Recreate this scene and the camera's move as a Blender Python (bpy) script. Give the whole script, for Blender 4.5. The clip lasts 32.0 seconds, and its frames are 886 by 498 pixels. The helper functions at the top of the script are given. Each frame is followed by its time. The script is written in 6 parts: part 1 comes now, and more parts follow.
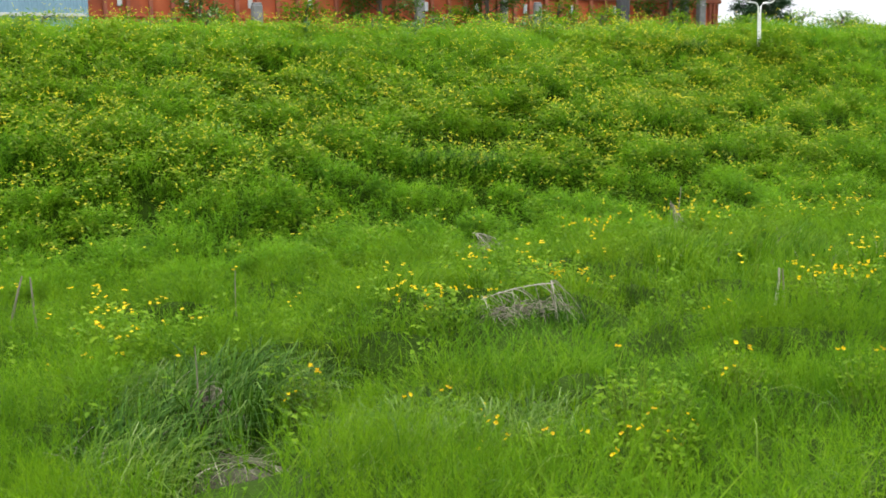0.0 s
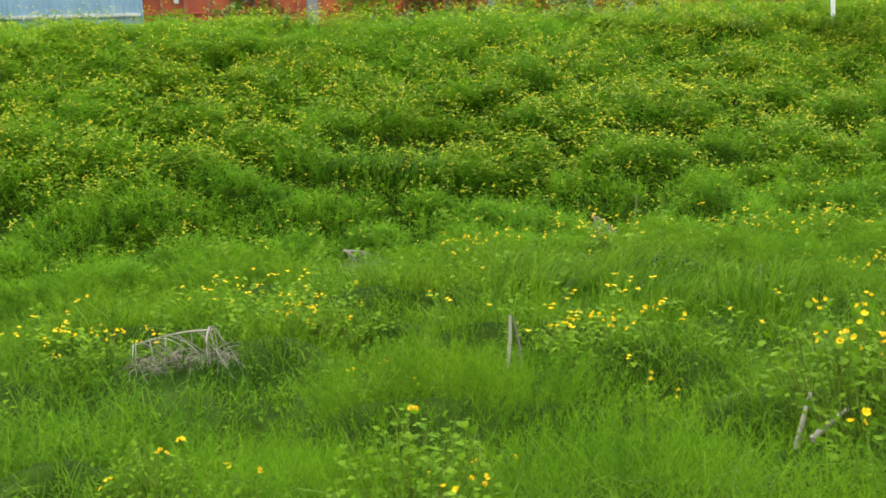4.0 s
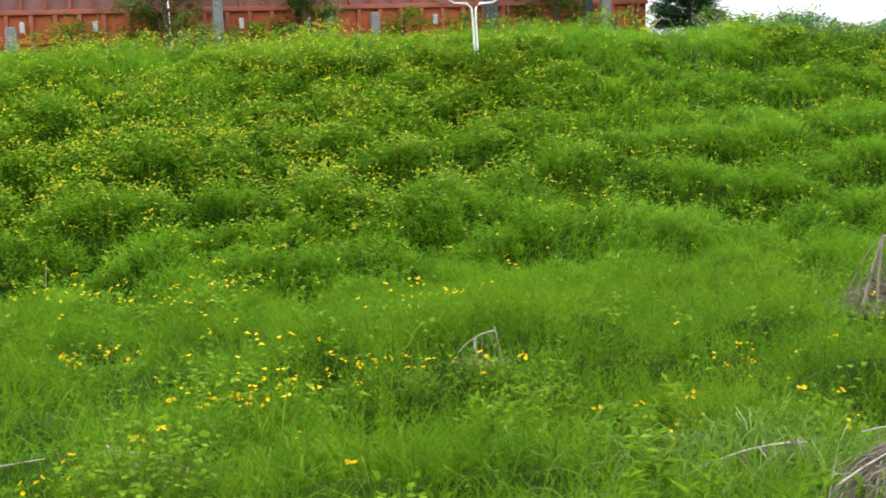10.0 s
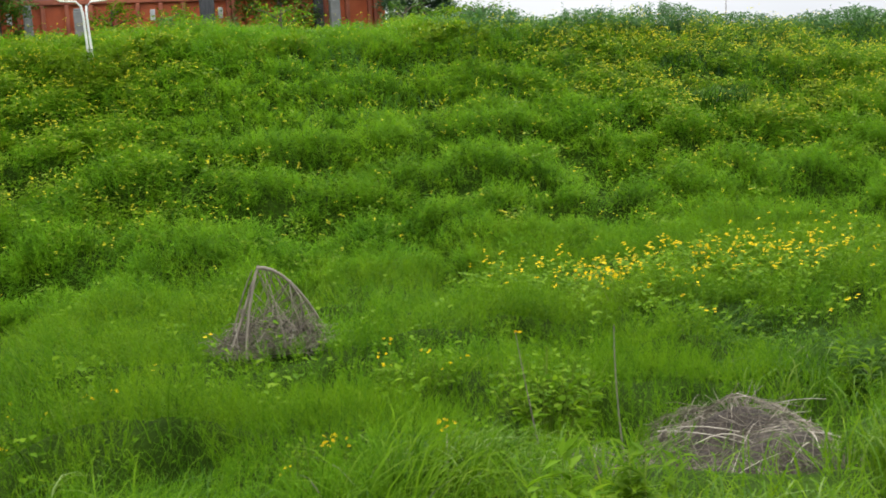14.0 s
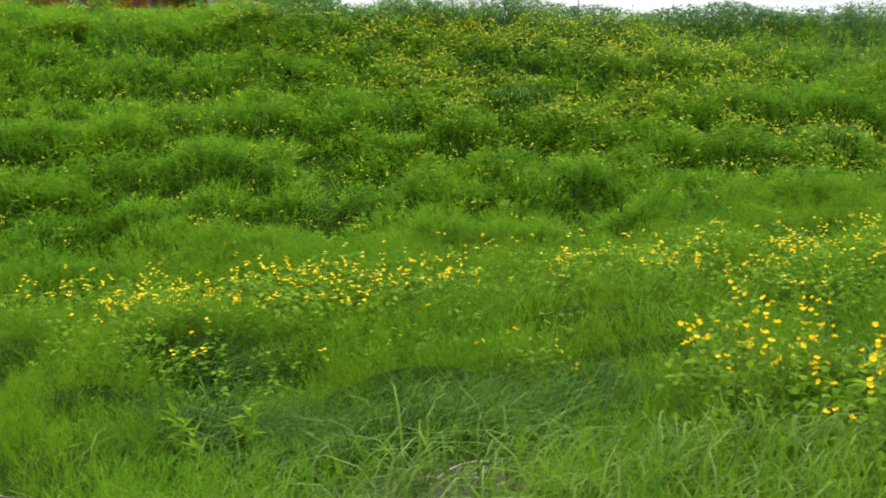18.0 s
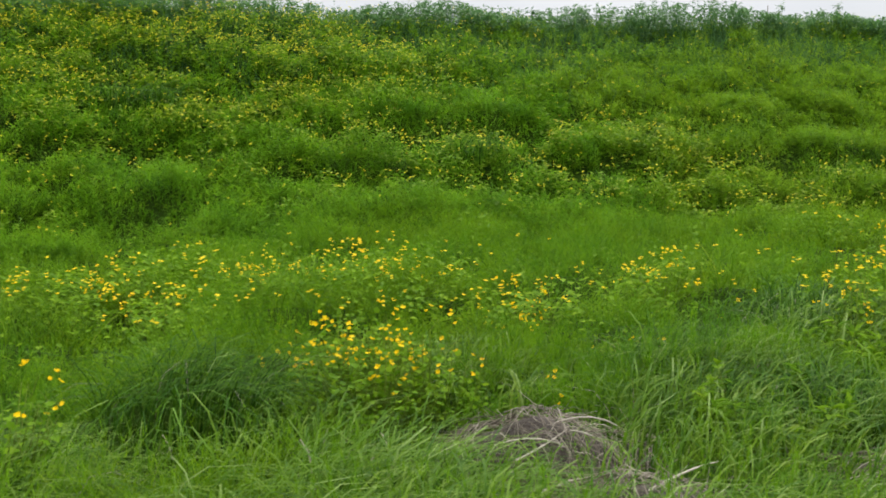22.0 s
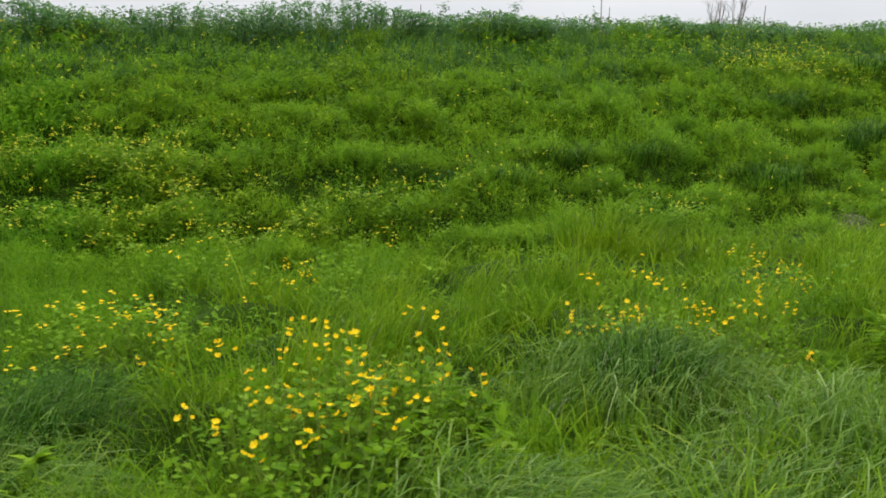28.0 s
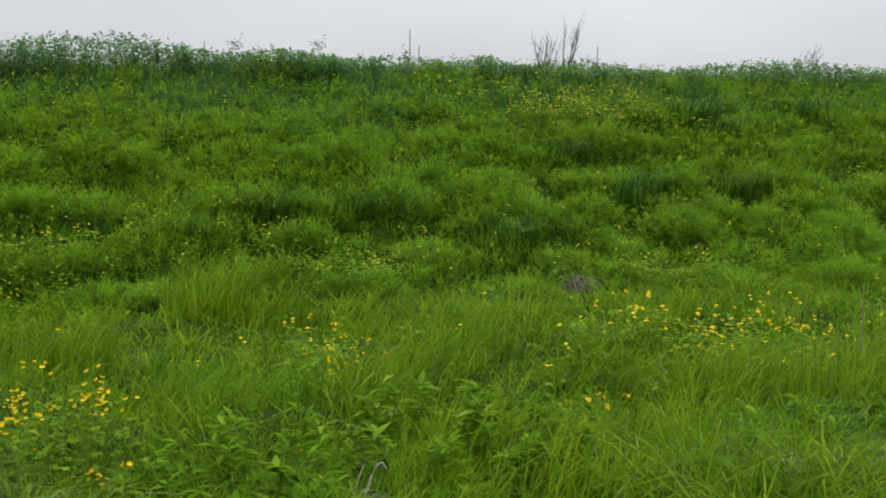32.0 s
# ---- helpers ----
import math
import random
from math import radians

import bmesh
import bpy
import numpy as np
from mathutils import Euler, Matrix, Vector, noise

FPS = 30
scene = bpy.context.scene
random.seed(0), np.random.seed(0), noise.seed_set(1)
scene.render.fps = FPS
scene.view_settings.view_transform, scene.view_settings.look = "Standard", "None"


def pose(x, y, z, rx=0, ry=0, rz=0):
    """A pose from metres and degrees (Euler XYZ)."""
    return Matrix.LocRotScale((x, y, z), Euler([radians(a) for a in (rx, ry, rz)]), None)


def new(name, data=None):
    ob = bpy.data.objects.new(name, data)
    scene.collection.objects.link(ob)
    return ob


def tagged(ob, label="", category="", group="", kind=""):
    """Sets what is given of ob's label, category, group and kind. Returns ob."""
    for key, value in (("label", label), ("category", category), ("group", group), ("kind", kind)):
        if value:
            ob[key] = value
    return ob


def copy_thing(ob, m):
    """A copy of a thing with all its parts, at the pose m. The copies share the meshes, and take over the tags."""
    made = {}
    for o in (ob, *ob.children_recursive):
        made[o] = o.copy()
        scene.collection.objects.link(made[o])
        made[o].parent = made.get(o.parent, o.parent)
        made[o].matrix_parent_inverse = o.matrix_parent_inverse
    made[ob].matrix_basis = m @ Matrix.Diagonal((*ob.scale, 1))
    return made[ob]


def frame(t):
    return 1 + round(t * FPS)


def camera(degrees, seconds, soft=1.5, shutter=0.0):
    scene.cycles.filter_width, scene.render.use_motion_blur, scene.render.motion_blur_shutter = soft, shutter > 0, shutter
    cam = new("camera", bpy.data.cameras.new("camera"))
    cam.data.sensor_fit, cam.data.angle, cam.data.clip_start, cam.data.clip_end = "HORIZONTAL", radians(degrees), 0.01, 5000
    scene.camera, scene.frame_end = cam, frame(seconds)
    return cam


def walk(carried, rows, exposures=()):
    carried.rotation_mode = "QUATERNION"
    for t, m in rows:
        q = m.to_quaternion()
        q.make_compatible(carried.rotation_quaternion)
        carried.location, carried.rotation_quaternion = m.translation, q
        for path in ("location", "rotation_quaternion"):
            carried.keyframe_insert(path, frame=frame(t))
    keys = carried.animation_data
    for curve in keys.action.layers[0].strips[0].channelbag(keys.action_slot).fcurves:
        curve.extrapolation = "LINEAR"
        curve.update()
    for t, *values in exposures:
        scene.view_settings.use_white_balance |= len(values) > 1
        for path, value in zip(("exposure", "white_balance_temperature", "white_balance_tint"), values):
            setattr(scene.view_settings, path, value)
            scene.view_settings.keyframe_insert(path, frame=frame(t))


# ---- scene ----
cam = camera(44.3, 32.0, soft=1.8, shutter=0.15)
SKY_STRENGTH, SUN_STRENGTH = 0.54, 1.5
EXPOSURES = [(0, 1.25), (6, 1.3), (11, 1.28), (12, 1.03), (13, 0.96), (16.5, 1.1), (18, 1.08), (19, 1.02), (20, 0.9), (21, 0.9), (22.5, 0.86), (23, 0.88), (24, 0.8), (27, 1.0), (28, 0.78), (29, 0.57), (30, 0.63), (31, 0.6), (32, 0.55)]
METRES, EYE, TILT, LEAN, TURN = 30.0, 1.8, -10.0, 0.17, -28.09
ROWS = [
    (0.0, 0.0, 0.0, 0.0, 0.0, 0.0, -0.0),
    (0.5, 0.0147, 0.004, 0.0016, 2.03, -0.58, 0.11),
    (1.0, 0.0279, 0.0102, 0.0022, 3.06, -0.92, 0.19),
    (1.5, 0.0417, 0.0163, 0.0032, 4.84, -0.97, 0.36),
    (2.0, 0.0554, 0.0222, 0.005, 5.4, -1.04, 0.28),
    (2.5, 0.0679, 0.0301, 0.0069, 7.69, -1.14, -0.05),
    (4.5, 0.1218, 0.0622, 0.0114, 13.26, -0.82, -0.99),
    (5.0, 0.1352, 0.0719, 0.0125, 13.71, -0.99, -1.79),
    (5.5, 0.149, 0.08, 0.0139, 13.74, -0.66, -2.33),
    (6.0, 0.1628, 0.0884, 0.0144, 13.35, -0.62, -2.99),
    (6.5, 0.1763, 0.0969, 0.0158, 13.58, -0.46, -3.19),
    (7.0, 0.1907, 0.1037, 0.0176, 13.94, -0.28, -3.31),
    (7.5, 0.2049, 0.111, 0.0186, 14.3, 0.13, -3.25),
    (8.0, 0.2211, 0.1161, 0.0196, 14.47, -0.13, -1.56),
    (8.5, 0.2368, 0.1225, 0.0207, 13.05, -0.08, -1.58),
    (9.0, 0.2505, 0.1308, 0.0226, 13.49, 0.06, -1.77),
    (9.5, 0.2651, 0.1379, 0.0242, 14.0, 0.39, -1.52),
    (10.0, 0.2794, 0.1466, 0.0256, 14.17, 0.59, -0.7),
    (10.5, 0.2948, 0.1533, 0.0268, 14.11, 0.89, -0.79),
    (11.0, 0.3091, 0.1593, 0.0276, 13.52, 1.25, -0.91),
    (11.5, 0.3235, 0.166, 0.0297, 12.23, 1.55, -1.26),
    (12.0, 0.3397, 0.1713, 0.0307, 10.78, 1.07, -1.04),
    (12.5, 0.3546, 0.178, 0.0313, 8.55, 0.16, -0.85),
    (13.0, 0.3683, 0.1853, 0.0322, 8.47, -0.09, -0.46),
    (13.5, 0.3809, 0.1927, 0.0336, 9.01, -0.31, 0.2),
    (14.0, 0.394, 0.2001, 0.0359, 10.2, -0.06, 0.81),
    (14.5, 0.4096, 0.204, 0.037, 10.22, -0.06, 0.87),
    (16.5, 0.4615, 0.2277, 0.0418, 13.37, -0.88, -0.58),
    (17.0, 0.4749, 0.2357, 0.0429, 13.4, -0.91, -0.61),
    (17.5, 0.4873, 0.2433, 0.044, 13.42, -0.9, -0.71),
    (18.0, 0.4997, 0.252, 0.0461, 13.26, -1.08, -1.34),
    (18.5, 0.5138, 0.2586, 0.0475, 12.17, -1.31, -1.9),
    (19.0, 0.5279, 0.266, 0.0484, 11.55, -1.39, -2.27),
    (19.5, 0.5423, 0.2725, 0.0501, 10.2, -1.14, -2.33),
    (20.0, 0.5569, 0.2787, 0.052, 9.49, -1.0, -2.5),
    (20.5, 0.5703, 0.2864, 0.0534, 9.16, -1.05, -2.5),
    (21.0, 0.5838, 0.2935, 0.0545, 9.77, -0.91, -2.46),
    (21.5, 0.5978, 0.2997, 0.0551, 10.32, -1.49, -2.42),
    (22.0, 0.6126, 0.3059, 0.0576, 10.71, -1.42, -2.56),
    (22.5, 0.6272, 0.3125, 0.0594, 12.14, -1.57, -3.08),
    (23.0, 0.6398, 0.3216, 0.0609, 12.3, -1.14, -3.22),
    (23.5, 0.6534, 0.3301, 0.0617, 12.46, -0.7, -3.39),
    (24.0, 0.6669, 0.3371, 0.0626, 12.51, -0.84, -3.56),
    (24.5, 0.6807, 0.3449, 0.0647, 12.57, -1.18, -3.99),
    (26.5, 0.7332, 0.3748, 0.0695, 12.72, -1.79, -4.47),
    (27.0, 0.7463, 0.3842, 0.0706, 11.49, -1.65, -3.54),
    (27.5, 0.761, 0.3935, 0.072, 11.06, -1.56, -2.8),
    (28.0, 0.7741, 0.4014, 0.0731, 10.37, -0.92, -2.44),
    (28.5, 0.7873, 0.4088, 0.0746, 10.5, -0.25, -2.15),
    (29.0, 0.8025, 0.4146, 0.0761, 10.43, 0.02, -2.08),
    (29.5, 0.8173, 0.422, 0.0774, 10.19, 0.08, -2.02),
    (30.0, 0.8314, 0.429, 0.0788, 10.83, 0.41, -2.28),
    (30.5, 0.8435, 0.4365, 0.0799, 10.52, 0.53, -2.28),
    (31.0, 0.8545, 0.4456, 0.0817, 11.06, 1.01, -2.57),
    (31.5, 0.8664, 0.4523, 0.0831, 12.59, 0.93, -3.22),
    (32.0, 0.8782, 0.4611, 0.0839, 12.56, 1.19, -3.41),
]
walk(cam, [(t, pose(0, 0, EYE, TILT, LEAN, TURN) @ pose(METRES * x, METRES * y, METRES * z, 90 + pitch, roll, yaw)) for t, x, y, z, yaw, pitch, roll in ROWS], EXPOSURES)

# ---- sky and light: a bright overcast day ----
world = bpy.data.worlds.new("overcast_sky")
scene.world = world
world.use_nodes = True
wn, wl = world.node_tree.nodes, world.node_tree.links
wn.clear()
SUN_EL, SUN_ROT = radians(52), radians(215)
sky = wn.new("ShaderNodeTexSky")
sky.sky_type, sky.sun_disc = "NISHITA", False
sky.sun_elevation, sky.sun_rotation = SUN_EL, SUN_ROT
sky.air_density, sky.dust_density = 1.0, 3.0
sky_light = wn.new("ShaderNodeBackground")
sky_light.inputs[1].default_value = 0.06
wl.new(sky.outputs[0], sky_light.inputs[0])
coord = wn.new("ShaderNodeTexCoord")
cloud_map = wn.new("ShaderNodeMapping")
cloud_map.inputs["Scale"].default_value = (1.2, 1.2, 4.0)
cloud = wn.new("ShaderNodeTexNoise")
cloud.inputs["Scale"].default_value = 2.2
cloud.inputs["Detail"].default_value = 5
cloud_ramp = wn.new("ShaderNodeValToRGB")
cloud_ramp.color_ramp.elements[0].position = 0.3
cloud_ramp.color_ramp.elements[0].color = (0.80, 0.83, 0.88, 1)
cloud_ramp.color_ramp.elements[1].position = 0.7
cloud_ramp.color_ramp.elements[1].color = (0.94, 0.96, 1.0, 1)
cloud_light = wn.new("ShaderNodeBackground")
wl.new(coord.outputs["Generated"], cloud_map.inputs[0])
wl.new(cloud_map.outputs[0], cloud.inputs["Vector"])
wl.new(cloud.outputs["Fac"], cloud_ramp.inputs[0])
wl.new(cloud_ramp.outputs[0], cloud_light.inputs[0])
# an overcast sky is about three times as bright overhead as at the horizon
height = wn.new("ShaderNodeSeparateXYZ")
wl.new(coord.outputs["Generated"], height.inputs[0])
rise = wn.new("ShaderNodeMapRange")
rise.inputs["From Min"].default_value, rise.inputs["From Max"].default_value = 0.0, 1.0
rise.inputs["To Min"].default_value, rise.inputs["To Max"].default_value = SKY_STRENGTH, 3.4 * SKY_STRENGTH
wl.new(height.outputs["Z"], rise.inputs["Value"])
wl.new(rise.outputs["Result"], cloud_light.inputs[1])
cover = wn.new("ShaderNodeMixShader")
cover.inputs[0].default_value = 0.88
wout = wn.new("ShaderNodeOutputWorld")
wl.new(sky_light.outputs[0], cover.inputs[1])
wl.new(cloud_light.outputs[0], cover.inputs[2])
wl.new(cover.outputs[0], wout.inputs[0])

sun = new("sun", bpy.data.lights.new("sun", "SUN"))
sun.data.energy, sun.data.angle, sun.data.color = SUN_STRENGTH, radians(25), (1.0, 0.96, 0.88)
sun.matrix_world = pose(0, 0, 30, 90 - 52, 0, 155)


# ---- materials ----
def node_mat(name):
    m = bpy.data.materials.new(name)
    m.use_nodes = True
    n, l = m.node_tree.nodes, m.node_tree.links
    n.clear()
    return m, n, l, n.new("ShaderNodeOutputMaterial")


def ramp(n, l, src, stops):
    r = n.new("ShaderNodeValToRGB")
    e = r.color_ramp.elements
    while len(e) < len(stops):
        e.new(0.5)
    for k, (p, c) in enumerate(stops):
        e[k].position, e[k].color = p, (*c, 1)
    l.new(src, r.inputs[0])
    return r.outputs[0]


def leaf_mat(name, stops, through_light=0.35, rough=0.45, gloss=0.35, patch=(1.15, 0.95, 0.8), patch_scale=0.7, tufts=0.0):
    """Plant tissue: a colour for each blade, slow drifts of hue over the ground, light passing through."""
    m, n, l, out = node_mat(name)
    geo = n.new("ShaderNodeNewGeometry")
    col = ramp(n, l, geo.outputs["Random Per Island"], stops)
    big = n.new("ShaderNodeTexNoise")
    big.inputs["Scale"].default_value = patch_scale
    big.inputs["Detail"].default_value = 3
    l.new(geo.outputs["Position"], big.inputs["Vector"])
    tint = ramp(n, l, big.outputs["Fac"], [(0.32, (1, 1, 1)), (0.68, patch)])
    mul = n.new("ShaderNodeMix")
    mul.data_type, mul.blend_type = "RGBA", "MULTIPLY"
    mul.inputs[0].default_value = 1.0
    l.new(col, mul.inputs[6])
    l.new(tint, mul.inputs[7])
    small = n.new("ShaderNodeTexNoise")
    small.inputs["Scale"].default_value = 3.4
    small.inputs["Detail"].default_value = 2
    l.new(geo.outputs["Position"], small.inputs["Vector"])
    tone = ramp(n, l, small.outputs["Fac"], [(0.34, (0.66, 0.74, 0.8)), (0.50, (1, 1, 1)), (0.68, (1.18, 1.08, 0.95))])
    mul2 = n.new("ShaderNodeMix")
    mul2.data_type, mul2.blend_type = "RGBA", "MULTIPLY"
    mul2.inputs[0].default_value = tufts
    l.new(mul.outputs[2], mul2.inputs[6])
    l.new(tone, mul2.inputs[7])
    bsdf = n.new("ShaderNodeBsdfPrincipled")
    bsdf.inputs["Roughness"].default_value = rough
    bsdf.inputs["Specular IOR Level"].default_value = gloss
    l.new(mul2.outputs[2], bsdf.inputs["Base Color"])
    trans = n.new("ShaderNodeBsdfTranslucent")
    l.new(mul2.outputs[2], trans.inputs["Color"])
    mix = n.new("ShaderNodeMixShader")
    mix.inputs[0].default_value = through_light
    l.new(bsdf.outputs[0], mix.inputs[1])
    l.new(trans.outputs[0], mix.inputs[2])
    l.new(mix.outputs[0], out.inputs[0])
    return m


def solid_mat(name, stops, scale=8.0, rough=0.8, metal=0.0, bump=0.3, bump_scale=None, stretch=(1, 1, 1), spec=0.4, island=0.0):
    """A solid surface: mottled colour at two scales, fine relief."""
    m, n, l, out = node_mat(name)
    tc = n.new("ShaderNodeTexCoord")
    mp = n.new("ShaderNodeMapping")
    mp.inputs["Scale"].default_value = stretch
    l.new(tc.outputs["Object"], mp.inputs[0])
    a = n.new("ShaderNodeTexNoise")
    a.inputs["Scale"].default_value = scale
    a.inputs["Detail"].default_value = 8
    a.inputs["Roughness"].default_value = 0.65
    l.new(mp.outputs[0], a.inputs["Vector"])
    fac = a.outputs["Fac"]
    if island:
        geo = n.new("ShaderNodeNewGeometry")
        mx = n.new("ShaderNodeMix")
        mx.inputs[0].default_value = island
        l.new(fac, mx.inputs[2])
        l.new(geo.outputs["Random Per Island"], mx.inputs[3])
        fac = mx.outputs[0]
    col = ramp(n, l, fac, stops)
    bsdf = n.new("ShaderNodeBsdfPrincipled")
    bsdf.inputs["Roughness"].default_value = rough
    bsdf.inputs["Metallic"].default_value = metal
    bsdf.inputs["Specular IOR Level"].default_value = spec
    l.new(col, bsdf.inputs["Base Color"])
    b = n.new("ShaderNodeTexNoise")
    b.inputs["Scale"].default_value = bump_scale or scale * 6
    b.inputs["Detail"].default_value = 4
    l.new(mp.outputs[0], b.inputs["Vector"])
    bp = n.new("ShaderNodeBump")
    bp.inputs["Strength"].default_value = bump
    bp.inputs["Distance"].default_value = 0.02
    l.new(b.outputs["Fac"], bp.inputs["Height"])
    l.new(bp.outputs[0], bsdf.inputs["Normal"])
    l.new(bsdf.outputs[0], out.inputs[0])
    return m


GRASS = leaf_mat("meadow_grass", [(0, (0.045, 0.12, 0.004)), (0.45, (0.080, 0.187, 0.006)), (0.9, (0.122, 0.25, 0.010)), (1, (0.18, 0.29, 0.03))], 0.42, 0.6, 0.03, (1.15, 1.0, 0.8), tufts=1.0)
FINE = leaf_mat("horsetail_green", [(0, (0.066, 0.165, 0.004)), (0.6, (0.102, 0.235, 0.006)), (1, (0.142, 0.29, 0.010))], 0.45, 0.6, 0.06, (1.15, 1.0, 0.9), tufts=1.0)
OLIVE_GRASS = leaf_mat("olive_meadow_grass", [(0, (0.058, 0.135, 0.004)), (0.45, (0.106, 0.212, 0.006)), (0.9, (0.162, 0.28, 0.010)), (1, (0.22, 0.32, 0.03))], 0.42, 0.6, 0.03, (1.1, 1.0, 0.8), tufts=1.0)
OLIVE_SLOPE = leaf_mat("olive_slope_horsetail", [(0, (0.115, 0.235, 0.006)), (0.6, (0.175, 0.31, 0.009)), (1, (0.225, 0.365, 0.013))], 0.5, 0.6, 0.06, (0.86, 0.95, 1.1), 0.45, tufts=1.0)
FINE_SLOPE = leaf_mat("slope_horsetail_green", [(0, (0.100, 0.235, 0.006)), (0.6, (0.152, 0.315, 0.009)), (1, (0.20, 0.37, 0.013))], 0.5, 0.6, 0.06, (0.86, 0.95, 1.1), 0.45, tufts=1.0)
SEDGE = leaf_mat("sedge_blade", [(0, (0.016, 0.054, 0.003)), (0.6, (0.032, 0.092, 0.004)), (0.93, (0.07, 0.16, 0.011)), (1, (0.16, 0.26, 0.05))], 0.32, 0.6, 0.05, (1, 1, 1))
# bluish crest blades, lightened further with haze put into the colour
CREST = leaf_mat("hazed_crest_grass_blade", [(0, (0.033, 0.090, 0.027)), (0.6, (0.056, 0.136, 0.042)), (1, (0.092, 0.185, 0.058))], 0.35, 0.55, 0.08, (1, 1, 1))
PALE = leaf_mat("pale_grass_blade", [(0, (0.036, 0.094, 0.006)), (0.6, (0.092, 0.174, 0.011)), (0.92, (0.145, 0.222, 0.026)), (1, (0.22, 0.30, 0.10))], 0.34, 0.5, 0.07, (0.95, 1, 0.95))
HERB = leaf_mat("herb_leaf", [(0, (0.07, 0.18, 0.005)), (0.6, (0.115, 0.25, 0.008)), (1, (0.165, 0.31, 0.015))], 0.48, 0.55, 0.05, tufts=1.0)
BLOOM_LEAF = leaf_mat("flowering_herb_leaf", [(0, (0.10, 0.22, 0.006)), (0.55, (0.155, 0.29, 0.010)), (0.85, (0.21, 0.335, 0.02)), (1, (0.27, 0.37, 0.05))], 0.5, 0.55, 0.08, tufts=0.6)
CELAN = leaf_mat("celandine_leaf", [(0, (0.072, 0.165, 0.004)), (0.6, (0.13, 0.25, 0.007)), (1, (0.195, 0.32, 0.014))], 0.46, 0.55, 0.05, (1, 1, 1))
STEM = leaf_mat("green_stem", [(0, (0.11, 0.19, 0.015)), (1, (0.19, 0.26, 0.03))], 0.1, 0.5, 0.2, (1, 1, 1))
PETAL = leaf_mat("yellow_petal", [(0, (0.82, 0.48, 0.003)), (0.6, (0.87, 0.57, 0.005)), (1, (0.88, 0.66, 0.015))], 0.35, 0.6, 0.1, (1, 1, 1))
PETAL_FAR = leaf_mat("slope_yellow_petal", [(0, (0.82, 0.62, 0.012)), (0.5, (0.76, 0.70, 0.03)), (1, (0.52, 0.62, 0.09))], 0.38, 0.6, 0.1, (1, 1, 1))
PETAL_MID = leaf_mat("meadow_yellow_petal", [(0, (0.83, 0.54, 0.006)), (0.6, (0.85, 0.64, 0.012)), (1, (0.80, 0.70, 0.03))], 0.36, 0.6, 0.1, (1, 1, 1))
CENTRE = solid_mat("flower_centre", [(0.3, (0.45, 0.22, 0.01)), (0.7, (0.6, 0.35, 0.02))], 300)
# bluish weed leaves, with the crest's haze mixed into the colour
WEED = leaf_mat("hazed_crest_weed_leaf", [(0, (0.050, 0.128, 0.034)), (0.6, (0.078, 0.178, 0.050)), (1, (0.115, 0.225, 0.066))], 0.42, 0.55, 0.15, (1, 1, 1))
SHRUB = leaf_mat("shrub_leaf", [(0, (0.045, 0.115, 0.01)), (0.6, (0.075, 0.17, 0.015)), (1, (0.115, 0.22, 0.02))], 0.35, 0.5, 0.2, (1, 1, 1))
CONIFER = leaf_mat("conifer_needles", [(0, (0.03, 0.075, 0.032)), (0.6, (0.048, 0.11, 0.045)), (1, (0.075, 0.15, 0.06))], 0.25, 0.6, 0.25, (1, 1, 1))
STRAW = solid_mat("dry_stalk", [(0.0, (0.055, 0.045, 0.034)), (0.4, (0.145, 0.12, 0.09)), (0.75, (0.26, 0.225, 0.17)), (1.0, (0.44, 0.40, 0.32))], 14, 0.75, 0, 0.2, None, (1, 1, 1), 0.3, 0.75)
BLEACHED = solid_mat("bleached_stalk", [(0.0, (0.20, 0.165, 0.12)), (0.5, (0.36, 0.32, 0.25)), (1.0, (0.58, 0.54, 0.46))], 14, 0.7, 0, 0.2, None, (1, 1, 1), 0.3, 0.75)
LITTER = solid_mat("dead_litter", [(0.25, (0.018, 0.014, 0.010)), (0.55, (0.05, 0.038, 0.028)), (0.8, (0.12, 0.095, 0.07))], 22, 0.9, 0, 0.9, 60)
BARK = solid_mat("bark", [(0.3, (0.06, 0.045, 0.035)), (0.7, (0.14, 0.11, 0.085))], 12, 0.85, 0, 0.7)
SOIL = solid_mat("field_soil", [(0.25, (0.012, 0.026, 0.003)), (0.48, (0.022, 0.046, 0.004)), (0.66, (0.034, 0.068, 0.006)), (0.85, (0.045, 0.06, 0.012))], 3.2, 0.95, 0, 1.0, 30, (1, 1, 1), 0.05)
ORANGE = solid_mat("orange_painted_steel", [(0.25, (0.24, 0.055, 0.022)), (0.5, (0.42, 0.085, 0.025)), (0.75, (0.50, 0.13, 0.04))], 1.6, 0.6, 0, 0.2, 20)
MAROON = solid_mat("faded_maroon_steel", [(0.25, (0.17, 0.065, 0.055)), (0.55, (0.26, 0.12, 0.11)), (0.8, (0.34, 0.2, 0.19))], 1.4, 0.65, 0, 0.2, 20)
RIB = solid_mat("rusty_red_rib", [(0.3, (0.20, 0.05, 0.03)), (0.7, (0.40, 0.12, 0.06))], 3, 0.6, 0, 0.2)
STEEL = solid_mat("galvanised_steel", [(0.3, (0.36, 0.37, 0.37)), (0.7, (0.58, 0.59, 0.58))], 6, 0.4, 0.3, 0.05)
WHITE_TUBE = solid_mat("white_painted_tube", [(0.3, (0.62, 0.62, 0.58)), (0.7, (0.8, 0.8, 0.77))], 9, 0.4, 0, 0.05)
